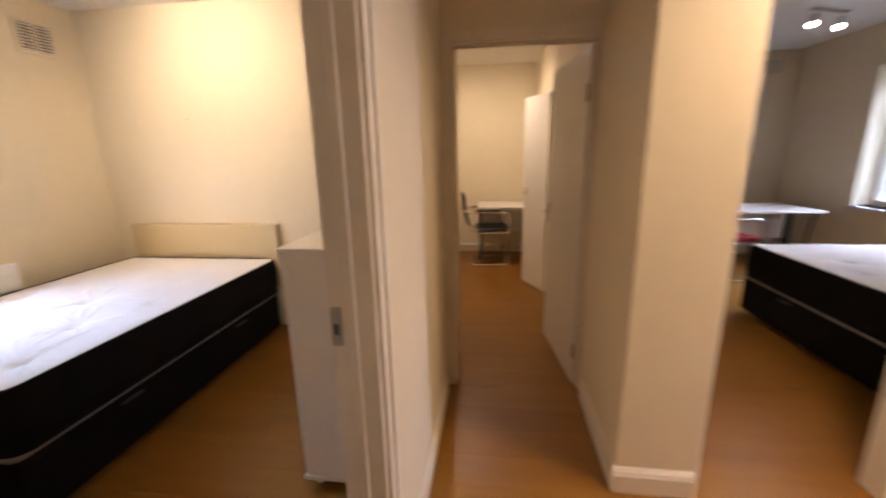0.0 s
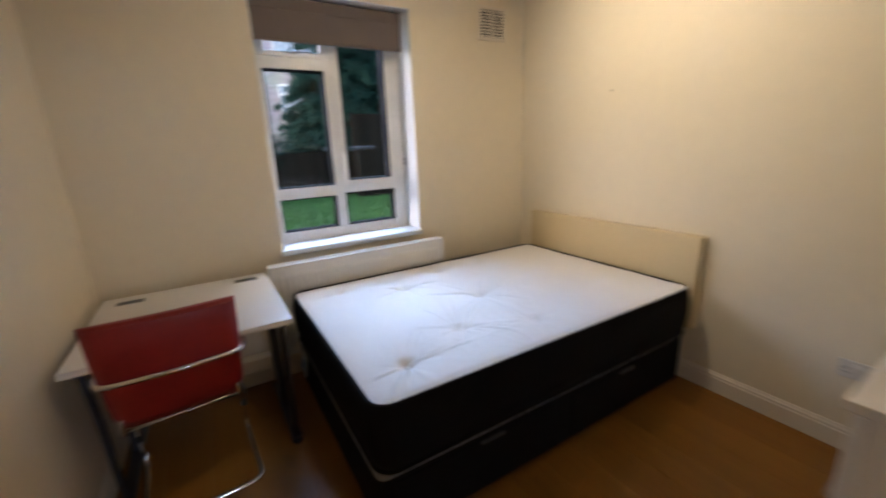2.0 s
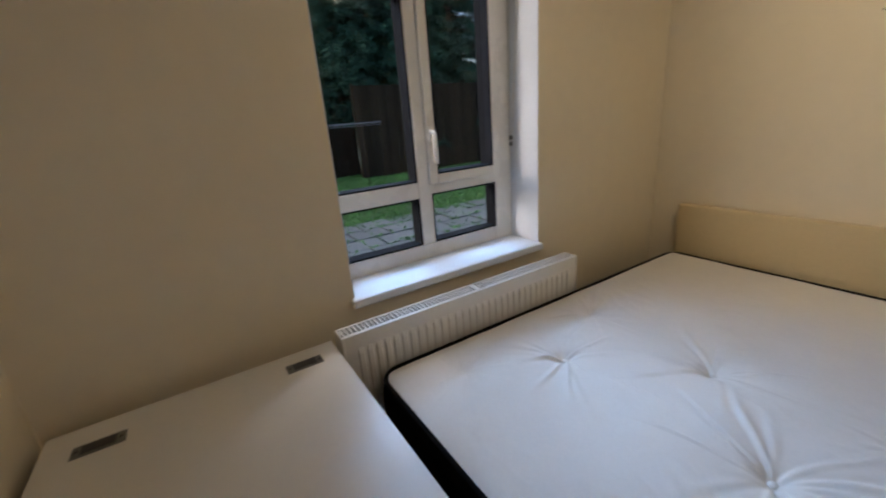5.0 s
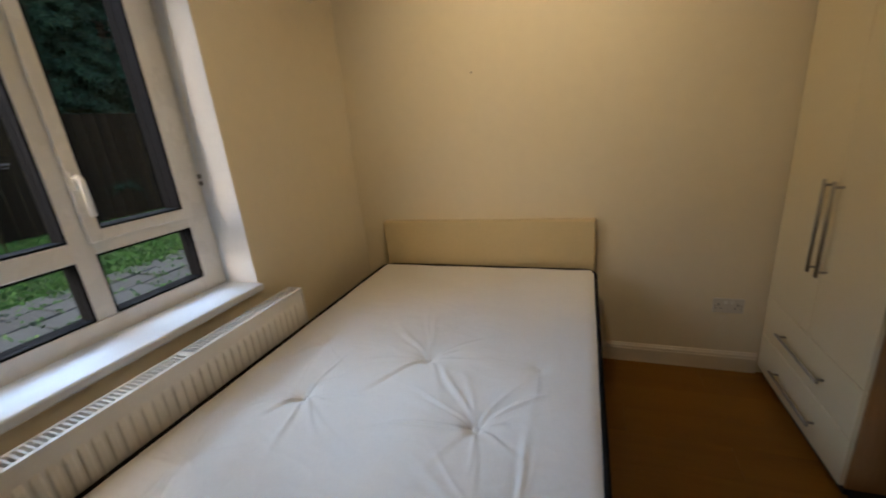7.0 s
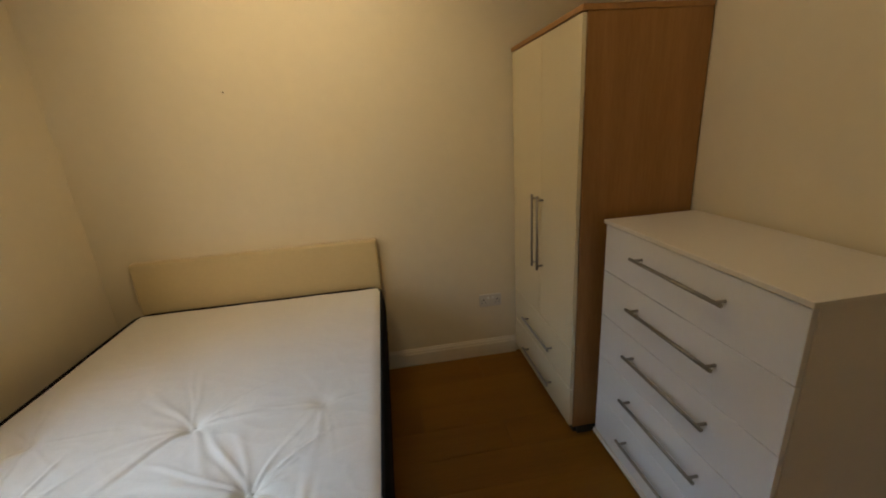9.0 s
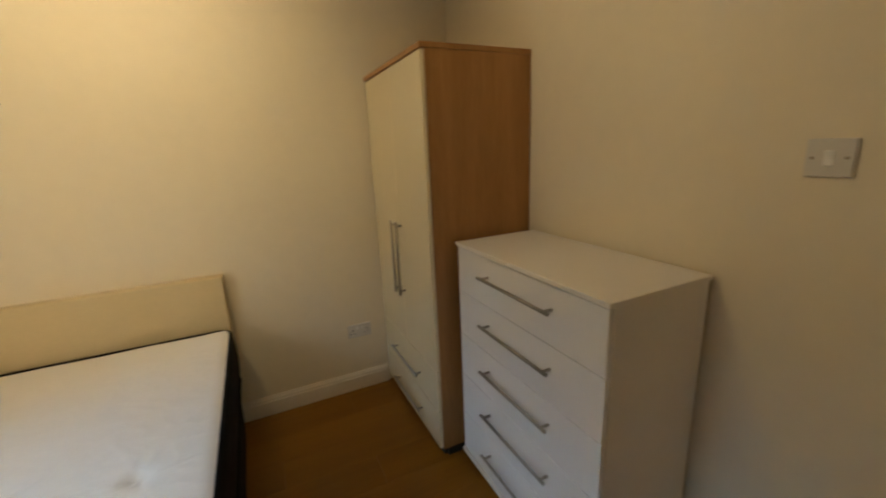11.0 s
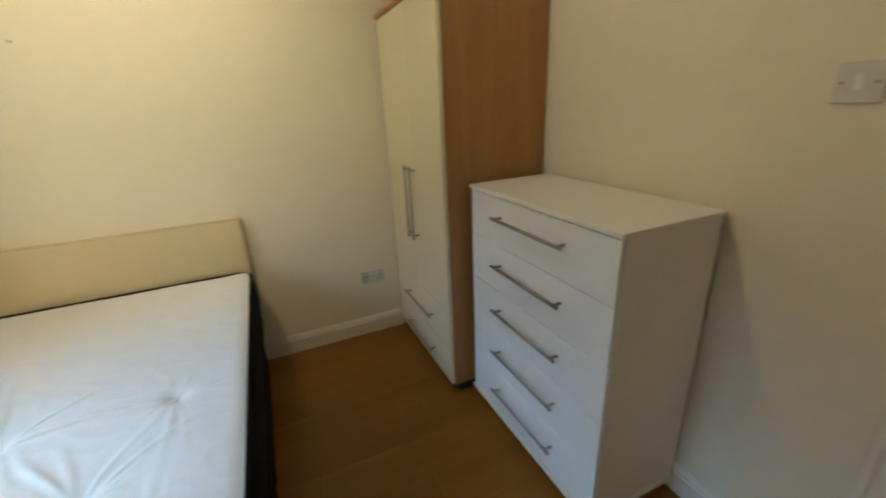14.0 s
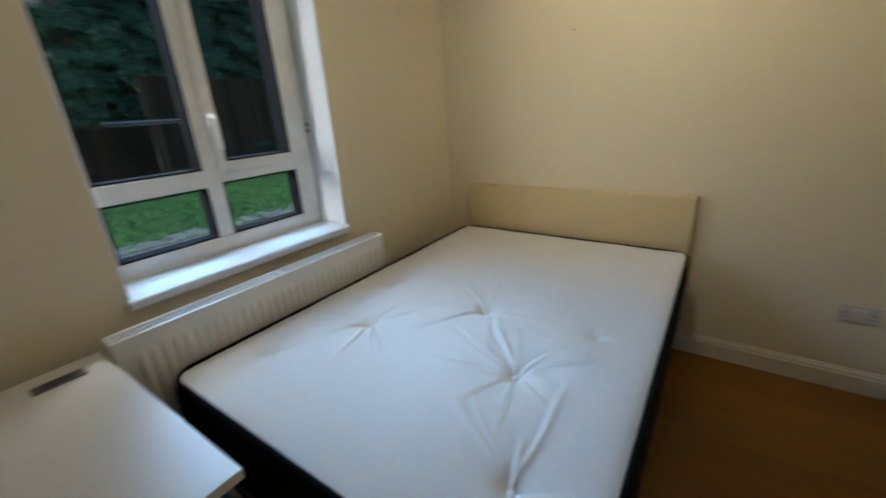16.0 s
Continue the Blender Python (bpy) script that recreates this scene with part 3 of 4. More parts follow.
def radiator(length, label, m):
    """A double panel radiator with a grille on top, its back on the wall at local x = 0, along local y."""
    t = thing("radiator", label, "radiator", m)
    bm = bmesh.new()
    n = int((length - 0.08) / 0.034)
    z0, z1, x = 0.0, 0.57, 0.118
    ys, xs = [0.0], [x]
    for i in range(n):
        c = 0.04 + (length - 0.08) * (i + 0.5) / n
        for d, h in ((-0.013, 0.0), (-0.008, 0.008), (0.008, 0.008), (0.013, 0.0)):
            ys.append(c + d)
            xs.append(x + h)
    ys.append(length)
    xs.append(x)
    rows = []
    for z, k in ((z0, 0), (z0 + 0.045, 0), (z0 + 0.065, 1), (z1 - 0.065, 1), (z1 - 0.045, 0), (z1, 0)):
        rows.append([bm.verts.new((x + (xx - x) * k, yy, z)) for yy, xx in zip(ys, xs)])
    for a, b in zip(rows, rows[1:]):
        for i in range(len(ys) - 1):
            bm.faces.new((a[i], a[i + 1], b[i + 1], b[i]))
    box(bm, x - 0.012, x - 0.001, 0, length, z0, z1)
    part("front_panel", bm, RADW, t)
    part("back_panel", boxes((0.042, 0.054, 0, length, z0, z1), bevel=0.003), RADW, t)
    part("side_cover", boxes((0.042, x + 0.004, -0.006, 0.003, z0 + 0.01, z1 + 0.012), bevel=0.002), RADW, t)
    part("side_cover", boxes((0.042, x + 0.004, length - 0.003, length + 0.006, z0 + 0.01, z1 + 0.012), bevel=0.002), RADW, t)
    gr = part("grille_frame", boxes((0.042, 0.053, 0.003, length - 0.003, z1, z1 + 0.012), (x - 0.012, x + 0.003, 0.003, length - 0.003, z1, z1 + 0.012), (0.053, x - 0.012, length / 2 - 0.012, length / 2 + 0.012, z1, z1 + 0.012), bevel=0.002), RADW, t)
    bm = bmesh.new()
    k = int(length / 0.0165)
    for i in range(k):
        y = 0.01 + (length - 0.02) * i / (k - 1)
        box(bm, 0.053, x - 0.012, y - 0.0025, y + 0.0025, z1 + 0.0085, z1 + 0.0105)
    part("grille_insert", bm, RADW, gr)
    # dark sheet under the slots, coloured as the shade down in the radiator
    part("grille_shade", boxes((0.054, x - 0.013, 0.004, length - 0.004, z1 - 0.05, z1 - 0.046)), GRILLE, gr)
    for y in (0.15, length - 0.18):
        part("bracket", boxes((0.0, 0.042, y, y + 0.03, 0.05, 0.5)), GREYMETAL, t)
    bm = bmesh.new()
    tube(bm, rounded([(0.075, 0.0, 0.03), (0.075, -0.045, 0.03), (0.075, -0.045, -0.2)], 0.02), 0.0085, 8)
    tube(bm, [(0.075, -0.045, 0.02), (0.075, -0.045, 0.09)], 0.016, 10)
    part("valve", bm, UPVC, t, "white valve and feed pipe")
    return t


radiator(1.19, "white enamel panel radiator with a slotted top under the window", pose(0.047, -2.113, 0.218))
radiator(0.95, "white enamel panel radiator in the hall", pose(5.62, -1.522, 0.19, 0, 0, -90))

# ---- bed ----
TUFTS = [(0.365, -1.775, 0.45), (1.32, -1.80, 1.0), (0.53, -1.43, 1.0), (1.165, -1.44, 1.15), (0.38, -1.10, 0.4), (0.893, -1.13, 0.65), (1.32, -1.115, 0.35)]


def square_to_round(u, v, hx, hy, r):
    """Moves a point of a rectangle into the same rectangle with rounded corners."""
    cx, cy = hx - r, hy - r
    dx, dy = max(0, abs(u) - cx), max(0, abs(v) - cy)
    if dx > 0 and dy > 0:
        k = max(dx, dy) / math.hypot(dx, dy)
        dx, dy = dx * k, dy * k
        return math.copysign(cx + dx, u), math.copysign(cy + dy, v)
    return u, v


def outline(hx, hy, r, n=8):
    pts = []
    for sx, sy, a0 in ((1, 1, 0), (-1, 1, 90), (-1, -1, 180), (1, -1, 270)):
        for i in range(n + 1):
            a = radians(a0 + 90 * i / n)
            pts.append((sx * (hx - r) + r * math.cos(a), sy * (hy - r) + r * math.sin(a)))
    return pts


def mattress(m, hx, hy, tufts, label, nx=270, ny=380):
    """A tufted mattress, its foot at local -y, its underside at local z = 0."""
    t = thing("mattress", label, "mattress", m)
    top, r = 0.281, 0.075
    bm = bmesh.new()
    grid = []
    rnd = random.Random(4)
    stars = [(tx, ty, k, [(rnd.uniform(0, 2 * math.pi), rnd.uniform(0.10, 0.42), rnd.uniform(0.3, 1.0) ** 1.4, rnd.uniform(0.004, 0.010)) for _ in range(18)]) for tx, ty, k in tufts]
    for j in range(ny + 1):
        row = []
        for i in range(nx + 1):
            u, v = square_to_round(-hx + 2 * hx * i / nx, -hy + 2 * hy * j / ny, hx, hy, r)
            edge = min(hx - abs(u), hy - abs(v))
            z = top - 0.012 * max(0.0, 1 - edge / 0.05) ** 2 + 0.006 * min(1, edge / 0.25)
            z += 0.003 * noise.noise((u * 5, v * 5, 1.0)) + 0.0011 * (1 - abs(noise.noise((u * 9 + 3 * v, v * 14, 4.0)))) ** 6
            calm = min(1.0, edge / 0.10)
            for tx, ty, k, folds in stars:
                dx, dy = u - tx, v - ty
                d = math.hypot(dx, dy)
                if d > 0.44:
                    continue
                z -= 0.024 * min(1, k + 0.3) * math.exp(-(d / 0.035) ** 2) + 0.016 * k * math.exp(-(d / 0.12) ** 2)
                for a, reach, amp, wide in folds:
                    s, c = math.sin(a), math.cos(a)
                    al = dx * c + dy * s
                    if al < 0 or al > reach:
                        continue
                    ac = -dx * s + dy * c + 0.005 * math.sin(al * 19 + a * 3)
                    fade = math.sin(math.pi * (0.12 + 0.88 * al / reach)) * calm
                    w = wide * (0.7 + 1.4 * al / reach)
                    z += 0.0056 * k * amp * fade * (math.exp(-(ac / w) ** 2) - 0.4 * math.exp(-((ac - 1.6 * w) / w) ** 2))
            row.append(bm.verts.new((u, v, z)))
        grid.append(row)
    for j in range(ny):
        for i in range(nx):
            bm.faces.new((grid[j][i], grid[j][i + 1], grid[j + 1][i + 1], grid[j + 1][i]))
    top_panel = part("top_panel", bm, TICKING, t, "off-white tufted ticking, creased round the tufts", smooth=True)
    for tx, ty, k in tufts:
        b2 = bmesh.new()
        bmesh.ops.create_uvsphere(b2, u_segments=10, v_segments=6, radius=0.011)
        bmesh.ops.scale(b2, vec=(1, 1, 0.45), verts=b2.verts)
        bmesh.ops.translate(b2, vec=(tx, ty, top - 0.02 * min(1, k + 0.3) - 0.007), verts=b2.verts)
        part("tuft", b2, TICKING, top_panel, smooth=True)
    bm = bmesh.new()
    rings = []
    for z, d in ((0.004, 0.012), (0.012, 0.0), (0.06, -0.009), (0.13, -0.013), (0.21, -0.012), (0.252, -0.007), (0.268, 0.004)):
        rings.append([bm.verts.new((x, y, z)) for x, y in outline(hx - d, hy - d, r)])
    n = len(rings[0])
    for a, b in zip(rings, rings[1:]):
        for i in range(n):
            bm.faces.new((a[i], a[(i + 1) % n], b[(i + 1) % n], b[i]))
    bm.faces.new(list(reversed(rings[0])))
    part("border", bm, BLACKCLOTH, t, "black fabric side border", smooth=True)
    for z in (0.272, 0.010):
        part("piping", tube(bmesh.new(), [(x, y, z) for x, y in outline(hx - 0.001, hy - 0.001, r)], 0.0095, 8, closed=True), BLACKCLOTH, t, "black edge piping")
    return t


def divan(m, hx, hy, label):
    t = thing("divan_base", label, "bed base", m)
    part("body", boxes((-hx, hx, -hy, hy, 0.045, 0.345), bevel=0.012, seg=3), BLACKCLOTH, t)
    part("top_edge", tube(bmesh.new(), [(x, y, 0.343) for x, y in outline(hx + 0.003, hy + 0.003, 0.03, 4)], 0.011, 6, closed=True), GREYTRIM, t, "worn grey edge trim")
    for s in (-1, 1):
        for y0, y1 in ((-hy + 0.05, -0.02), (0.02, hy - 0.12)):
            d = part("drawer", boxes((s * (hx - 0.004), s * (hx + 0.007), y0, y1, 0.075, 0.305), bevel=0.005), BLACKCLOTH, t)
            part("drawer_pull", boxes((s * (hx + 0.007), s * (hx + 0.013), (y0 + y1) / 2 - 0.06, (y0 + y1) / 2 + 0.06, 0.285, 0.30), bevel=0.002), BLACKPLASTIC, d)
    for sx in (-1, 1):
        for y in (-hy + 0.12, 0.0, hy - 0.12):
            c = tube(bmesh.new(), [(sx * (hx - 0.1) - 0.015, y, 0.0235), (sx * (hx - 0.1) + 0.015, y, 0.0235)], 0.0235, 12)
            box(c, sx * (hx - 0.1) - 0.02, sx * (hx - 0.1) + 0.02, y - 0.012, y + 0.012, 0.03, 0.047)
            part("castor", c, BLACKPLASTIC, t)
    return t


def headboard(m, w, label):
    t = thing("headboard", label, "headboard", m)
    part("panel", boxes((-w / 2, w / 2, -0.028, 0.028, 0.0, 0.56), bevel=0.012, seg=3), LEATHER, t)
    for x in (-0.42, 0.42):
        part("strut", boxes((x - 0.03, x + 0.03, -0.012, 0.008, -0.35, 0.03), bevel=0.003), GREYMETAL, t)
    return t


BX, BY = 0.859, -1.065
divan(pose(BX, BY, 0), 0.652, 0.945, "black fabric divan base with side drawers")
mattress(pose(BX + 0.002, BY + 0.008, 0.352), 0.668, 0.957, [(x - BX, y - BY, k) for x, y, k in TUFTS], "off-white tufted double mattress with black sides, unmade")
headboard(pose(0.856, -0.032, 0.352), 1.345, "low cream faux-leather headboard against the wall")
tag = thing("mattress_label", "white and blue paper label hanging off the bed's foot", "label", pose(0.53, -2.044, 0.385, -6, 12, 0))
part("paper", boxes((-0.05, 0.05, -0.001, 0.001, -0.12, 0.0)), TAGWHITE, tag)
part("print", boxes((-0.044, 0.012, -0.0022, -0.0011, -0.11, -0.045)), TAGBLUE, tag, "blue print")
part("print_bar", boxes((0.018, 0.044, -0.0022, -0.0011, -0.10, -0.02)), GREYPLASTIC, tag)


# ---- wardrobe and chest ----
def bar_handle(parent, a, b, out, r=0.006, foot=0.022):
    """A steel bar handle between the points a and b, held on two feet that stand out along the vector out."""
    a, b, out = Vector(a), Vector(b), Vector(out)
    d = (b - a).normalized()
    bm = bmesh.new()
    tube(bm, [a, b], r, 10)
    for p in (a + d * foot, b - d * foot):
        tube(bm, [p, p - out], r * 0.8, 8)
    return part("handle", bm, STEEL, parent, "brushed steel bar handle")


def wardrobe():
    """Its front faces -x; origin at the floor's front corner beside the chest."""
    t = thing("wardrobe", "tall oak-veneer wardrobe with cream gloss doors and two drawers", "wardrobe", pose(2.388, -0.82, 0))
    D, W, T = 0.527, 0.806, 1.905
    x0 = 0.02
    for y in (0.0, W - 0.018):
        part("side_panel", boxes((x0, D, y, y + 0.018, 0.05, T - 0.022), bevel=0.001, seg=1), OAK, t, "oak-veneer side panel")
    part("top_panel", boxes((-0.004, D, -0.003, W + 0.003, T - 0.022, T), bevel=0.0015, seg=1), OAK, t)
    part("bottom_panel", boxes((x0, D, 0.018, W - 0.018, 0.055, 0.073)), OAK, t)
    part("back_panel", boxes((D - 0.006, D - 0.001, 0.018, W - 0.018, 0.03, T - 0.022)), OAK, t)
    part("plinth", boxes((x0 + 0.012, x0 + 0.028, 0.024, W - 0.024, 0.0, 0.055), (x0 + 0.028, D - 0.01, 0.008, 0.024, 0.0, 0.05), (x0 + 0.028, D - 0.01, W - 0.024, W - 0.008, 0.0, 0.05)), BLACKPLASTIC, t, "dark recessed plinth")
    part("shelf", boxes((x0 + 0.02, D - 0.01, 0.018, W - 0.018, 0.47, 0.488)), OAK, t)
    mid = 0.388
    for y0, y1, hy in ((0.004, mid - 0.0015, mid - 0.035), (mid + 0.0015, W - 0.004, mid + 0.035)):
        d = part("door", boxes((0.0, 0.018, y0, y1, 0.484, T - 0.026), bevel=0.0015, seg=1), CREAM, t, "cream gloss door")
        bar_handle(d, (-0.032, hy, 0.765), (-0.032, hy, 1.155), (-0.033, 0, 0), r=0.0065)
    for z0, z1 in ((0.268, 0.480), (0.06, 0.264)):
        d = part("drawer", boxes((0.0, 0.018, 0.004, W - 0.004, z0, z1), bevel=0.0015, seg=1), CREAM, t, "cream gloss drawer front")
        z = (z0 + z1) / 2 - 0.004
        bar_handle(d, (-0.032, 0.20, z), (-0.032, 0.585, z), (-0.033, 0, 0), r=0.0065)
    return t


wardrobe()


def chest():
    t = thing("chest_of_drawers", "white five-drawer chest with long steel bar handles", "chest of drawers", pose(2.489, -1.69, 0))
    W, T = 0.828, 1.112
    X1 = 0.412
    part("top", boxes((0.0, X1 + 0.004, 0.0, W, T - 0.016, T), bevel=0.002), WHITEBOARD, t)
    for y in (0.006, W - 0.024):
        part("side_panel", boxes((0.027, X1, y, y + 0.018, 0.07, T - 0.016), bevel=0.001, seg=1), WHITEBOARD, t)
    part("back_panel", boxes((X1 - 0.006, X1 - 0.001, 0.024, W - 0.024, 0.07, T - 0.016)), WHITEBOARD, t)
    part("base_panel", boxes((0.0, X1 + 0.002, 0.0, W, 0.052, 0.07), bevel=0.002), WHITEBOARD, t)
    zs = [0.076, 0.28, 0.4845, 0.689, 0.893, 1.093]
    for z0, z1 in zip(zs, zs[1:]):
        d = part("drawer", boxes((0.008, 0.026, 0.007, W - 0.007, z0 + 0.0015, z1 - 0.0015), bevel=0.0012, seg=1), WHITEGLOSS, t, "white gloss drawer front")
        z = (z0 + z1) / 2 + 0.022
        bar_handle(d, (-0.026, 0.20, z), (-0.026, 0.605, z), (-0.035, 0, 0), r=0.0065)
    for x in (0.05, X1 - 0.05):
        for y in (0.05, W - 0.05):
            c = tube(bmesh.new(), [(x, y - 0.012, 0.02), (x, y + 0.012, 0.02)], 0.02, 12)
            box(c, x - 0.016, x + 0.016, y - 0.018, y + 0.018, 0.034, 0.053, bevel=0.002)
            part("castor", c, UPVC, t, "white castor")
    return t


chest()


# ---- desks and chairs ----
def desk(m, D, W, label, top_mat=DESKTOP, grommets=()):
    """A board on two cantilever leg frames; local x from its back edge to its front edge."""
    t = thing("desk", label, "desk", m)
    part("tabletop", boxes((0, D, 0, W, 0.732, 0.757), bevel=0.002), top_mat, t)
    for y in (0.035, W - 0.035):
        bm = boxes((0.05, D - 0.17, y - 0.025, y + 0.025, 0.012, 0.042), bevel=0.006)
        part("foot_bar", bm, GREYMETAL, t)
        part("upright", boxes((0.20, 0.29, y - 0.02, y + 0.02, 0.042, 0.70), bevel=0.006), GREYMETAL, t)
        part("top_bar", boxes((0.06, D - 0.06, y - 0.02, y + 0.02, 0.70, 0.732), bevel=0.004), GREYMETAL, t)
        part("brace", tube(bmesh.new(), rounded([(D - 0.09, y, 0.705), (D - 0.14, y, 0.5), (D - 0.2, y, 0.03)], 0.1), 0.015, 8), GREYMETAL, t)
        for x in (0.07, D - 0.19):
            part("glide", tube(bmesh.new(), [(x, y, 0.0), (x, y, 0.014)], 0.016, 10), BLACKPLASTIC, t)
    part("modesty_panel", boxes((0.225, 0.241, 0.06, W - 0.06, 0.36, 0.70), bevel=0.002), top_mat, t)
    for gx, gy in grommets:
        g = part("cable_grommet", boxes((gx - 0.024, gx + 0.024, gy - 0.057, gy + 0.057, 0.757, 0.7605), bevel=0.0012, seg=1), GREYPLASTIC, t, "grey plastic cable grommet")
        part("grommet_lid", boxes((gx - 0.016, gx + 0.016, gy - 0.036, gy + 0.036, 0.7605, 0.762)), GREYMETAL, g)
        for s in (-1, 1):
            part("grommet_screw", tube(bmesh.new(), [(gx, gy + s * 0.047, 0.7605), (gx, gy + s * 0.047, 0.7615)], 0.005, 8), BLACKPLASTIC, g)
    return t


desk(pose(0.072, -2.905, 0), 0.823, 0.775, "white-topped desk on dark metal legs under two cable grommets", grommets=((0.115, 0.128), (0.095, 0.657)))


def cantilever_chair(m, leather, label, arms=False, group=""):
    """A sled-frame chair with padded seat and back; it faces local +x, with its rear floor bar at x = 0."""
    t = thing("cantilever_chair", label, "chair", m, group)
    h = 0.225
    r = 0.0108
    w = h + 0.012
    loop = [(0.0, -h, 0.014), (0.45, -h, 0.014), (0.445, -w, 0.70), (-0.06, -w, 0.716), (-0.135, -w + 0.03, 0.728), (-0.155, 0.0, 0.728), (-0.135, w - 0.03, 0.728), (-0.06, w, 0.716), (0.445, w, 0.70), (0.45, h, 0.014), (0.0, h, 0.014)]
    part("frame", tube(bmesh.new(), rounded(loop, 0.06, 6, closed=True), r, 12, closed=True), CHROME, t, "chrome tube sled frame")
    for x in (0.06, 0.36):
        part("seat_rail", tube(bmesh.new(), [(x, -0.21, 0.44), (x, 0.21, 0.44)], 0.010, 8), CHROME, t)
    for s in (-1, 1):
        part("side_rail", tube(bmesh.new(), rounded([(0.445, s * (h + 0.004), 0.44), (0.0, s * 0.205, 0.44), (-0.06, s * 0.19, 0.56)], 0.06), 0.010, 8), CHROME, t)
        part("collar", tube(bmesh.new(), [(0.448, s * (h + 0.002), 0.14), (0.448, s * (h + 0.003), 0.17)], 0.0155, 10), BLACKPLASTIC, t)
    bm = bmesh.new()
    rows = []
    for k in range(15):
        u = k / 14
        z = 0.515 + 0.425 * u
        xm = -0.055 - 0.075 * u - 0.02 * math.sin(math.pi * u)
        hw = (0.208 + 0.020 * u) * (1 - 0.10 * max(0.0, 1 - u / 0.16) ** 2)
        front, back = [], []
        for j in range(13):
            v = -1 + j / 6
            th = 0.024 * (1 - 0.55 * abs(v) ** 6) * (1 - 0.5 * abs(2 * u - 1) ** 8)
            curve = 0.018 * v * v
            front.append((xm + curve + th, hw * v, z))
            back.append((xm + curve - th * 0.7, hw * v, z))
        rows.append([bm.verts.new(p) for p in front + back[::-1]])
    for a, b in zip(rows, rows[1:]):
        n = len(a)
        for i in range(n):
            f = bm.faces.new((a[i], a[(i + 1) % n], b[(i + 1) % n], b[i]))
            f.smooth = True
    bm.faces.new(rows[0])
    bm.faces.new(rows[-1])
    part("backrest", bm, leather, t)
    part("seam", tube(bmesh.new(), [(-0.13 + 0.016 * (abs(v) ** 2) - 0.018, 0.226 * v, 0.926) for v in [-1 + k / 6 for k in range(13)]], 0.0035, 6), leather, t)
    part("seat", boxes((0.05, 0.47, -0.215, 0.215, 0.448, 0.50), bevel=0.02, seg=4), leather, t, smooth=True)
    for s in (-1, 1):
        if arms:
            part("arm_pad", boxes((0.02, 0.34, s * w - 0.02, s * w + 0.02, 0.715, 0.735), bevel=0.006), BLACKPLASTIC, t)
    return t


cantilever_chair(pose(0.885, -2.572, 0, 0, 0, 183.5), RED, "red leather cantilever chair with chrome frame, at the desk", group="cantilever chairs")
cantilever_chair(pose(5.66, 1.62, 0, 0, 0, 4), RED, "red leather cantilever chair at the far desk", group="cantilever chairs")
cantilever_chair(pose(3.03, 2.12, 0, 0, 0, 8), BLACKLEATHER, "black leather cantilever chair with arms, beside a desk", arms=True, group="cantilever chairs")
desk(pose(3.87, 2.70, 0, 0, 0, -90) @ Matrix.Translation((0.0, -0.77, 0)), 0.65, 0.77, "white-topped desk on dark legs in the far room")
desk(pose(5.75, 2.35, 0, 0, 0, -90), 0.73, 1.1, "white-topped desk on dark legs in the side room")

divan(pose(6.17, -0.36, 0), 0.652, 0.945, "black fabric divan base in the side room")
mattress(pose(6.17, -0.36, 0.352, 0, 0, 180), 0.66, 0.947, [(x - BX, y - BY, k) for x, y, k in TUFTS], "off-white tufted mattress with black sides in the side room", 110, 150)

# ---- fittings ----


def louvre_vent(m, w, h, label):
    """A two-column louvred vent; local x out of the wall, local y along it."""
    t = thing("wall_vent", label, "vent", m)
    e = 0.022
    part("frame", boxes((0, 0.012, 0, e, 0, h), (0, 0.012, w - e, w, 0, h), (0, 0.012, e, w - e, 0, e), (0, 0.012, e, w - e, h - e, h), (0, 0.010, w / 2 - 0.007, w / 2 + 0.007, e, h - e), bevel=0.0015, seg=1), GLOSS, t)
    part("backing", boxes((0.0005, 0.002, e, w - e, e, h - e)), BLACKPLASTIC, t)
    n = 9
    for c in range(2):
        y0, y1 = (e, w / 2 - 0.007) if c == 0 else (w / 2 + 0.007, w - e)
        for i in range(n):
            z = e + (h - 2 * e) * (i + 0.5) / n
            bm = box(bmesh.new(), -0.002, 0.010, y0, y1, -0.0045, 0.0045)
            bmesh.ops.rotate(bm, cent=(0, 0, 0), matrix=Matrix.Rotation(radians(28), 3, "Y"), verts=bm.verts)
            bmesh.ops.translate(bm, vec=(0.003, 0, z), verts=bm.verts)
            part("slat", bm, GLOSS, t)
    return t


louvre_vent(pose(0, -0.445, 2.208), 0.254, 0.231, "cream louvred vent high on the wall")
louvre_vent(pose(6.88, 2.75, 2.30, 0, 0, -90) @ Matrix.Translation((0, -0.24, 0)), 0.24, 0.2, "cream louvred vent in the side room")


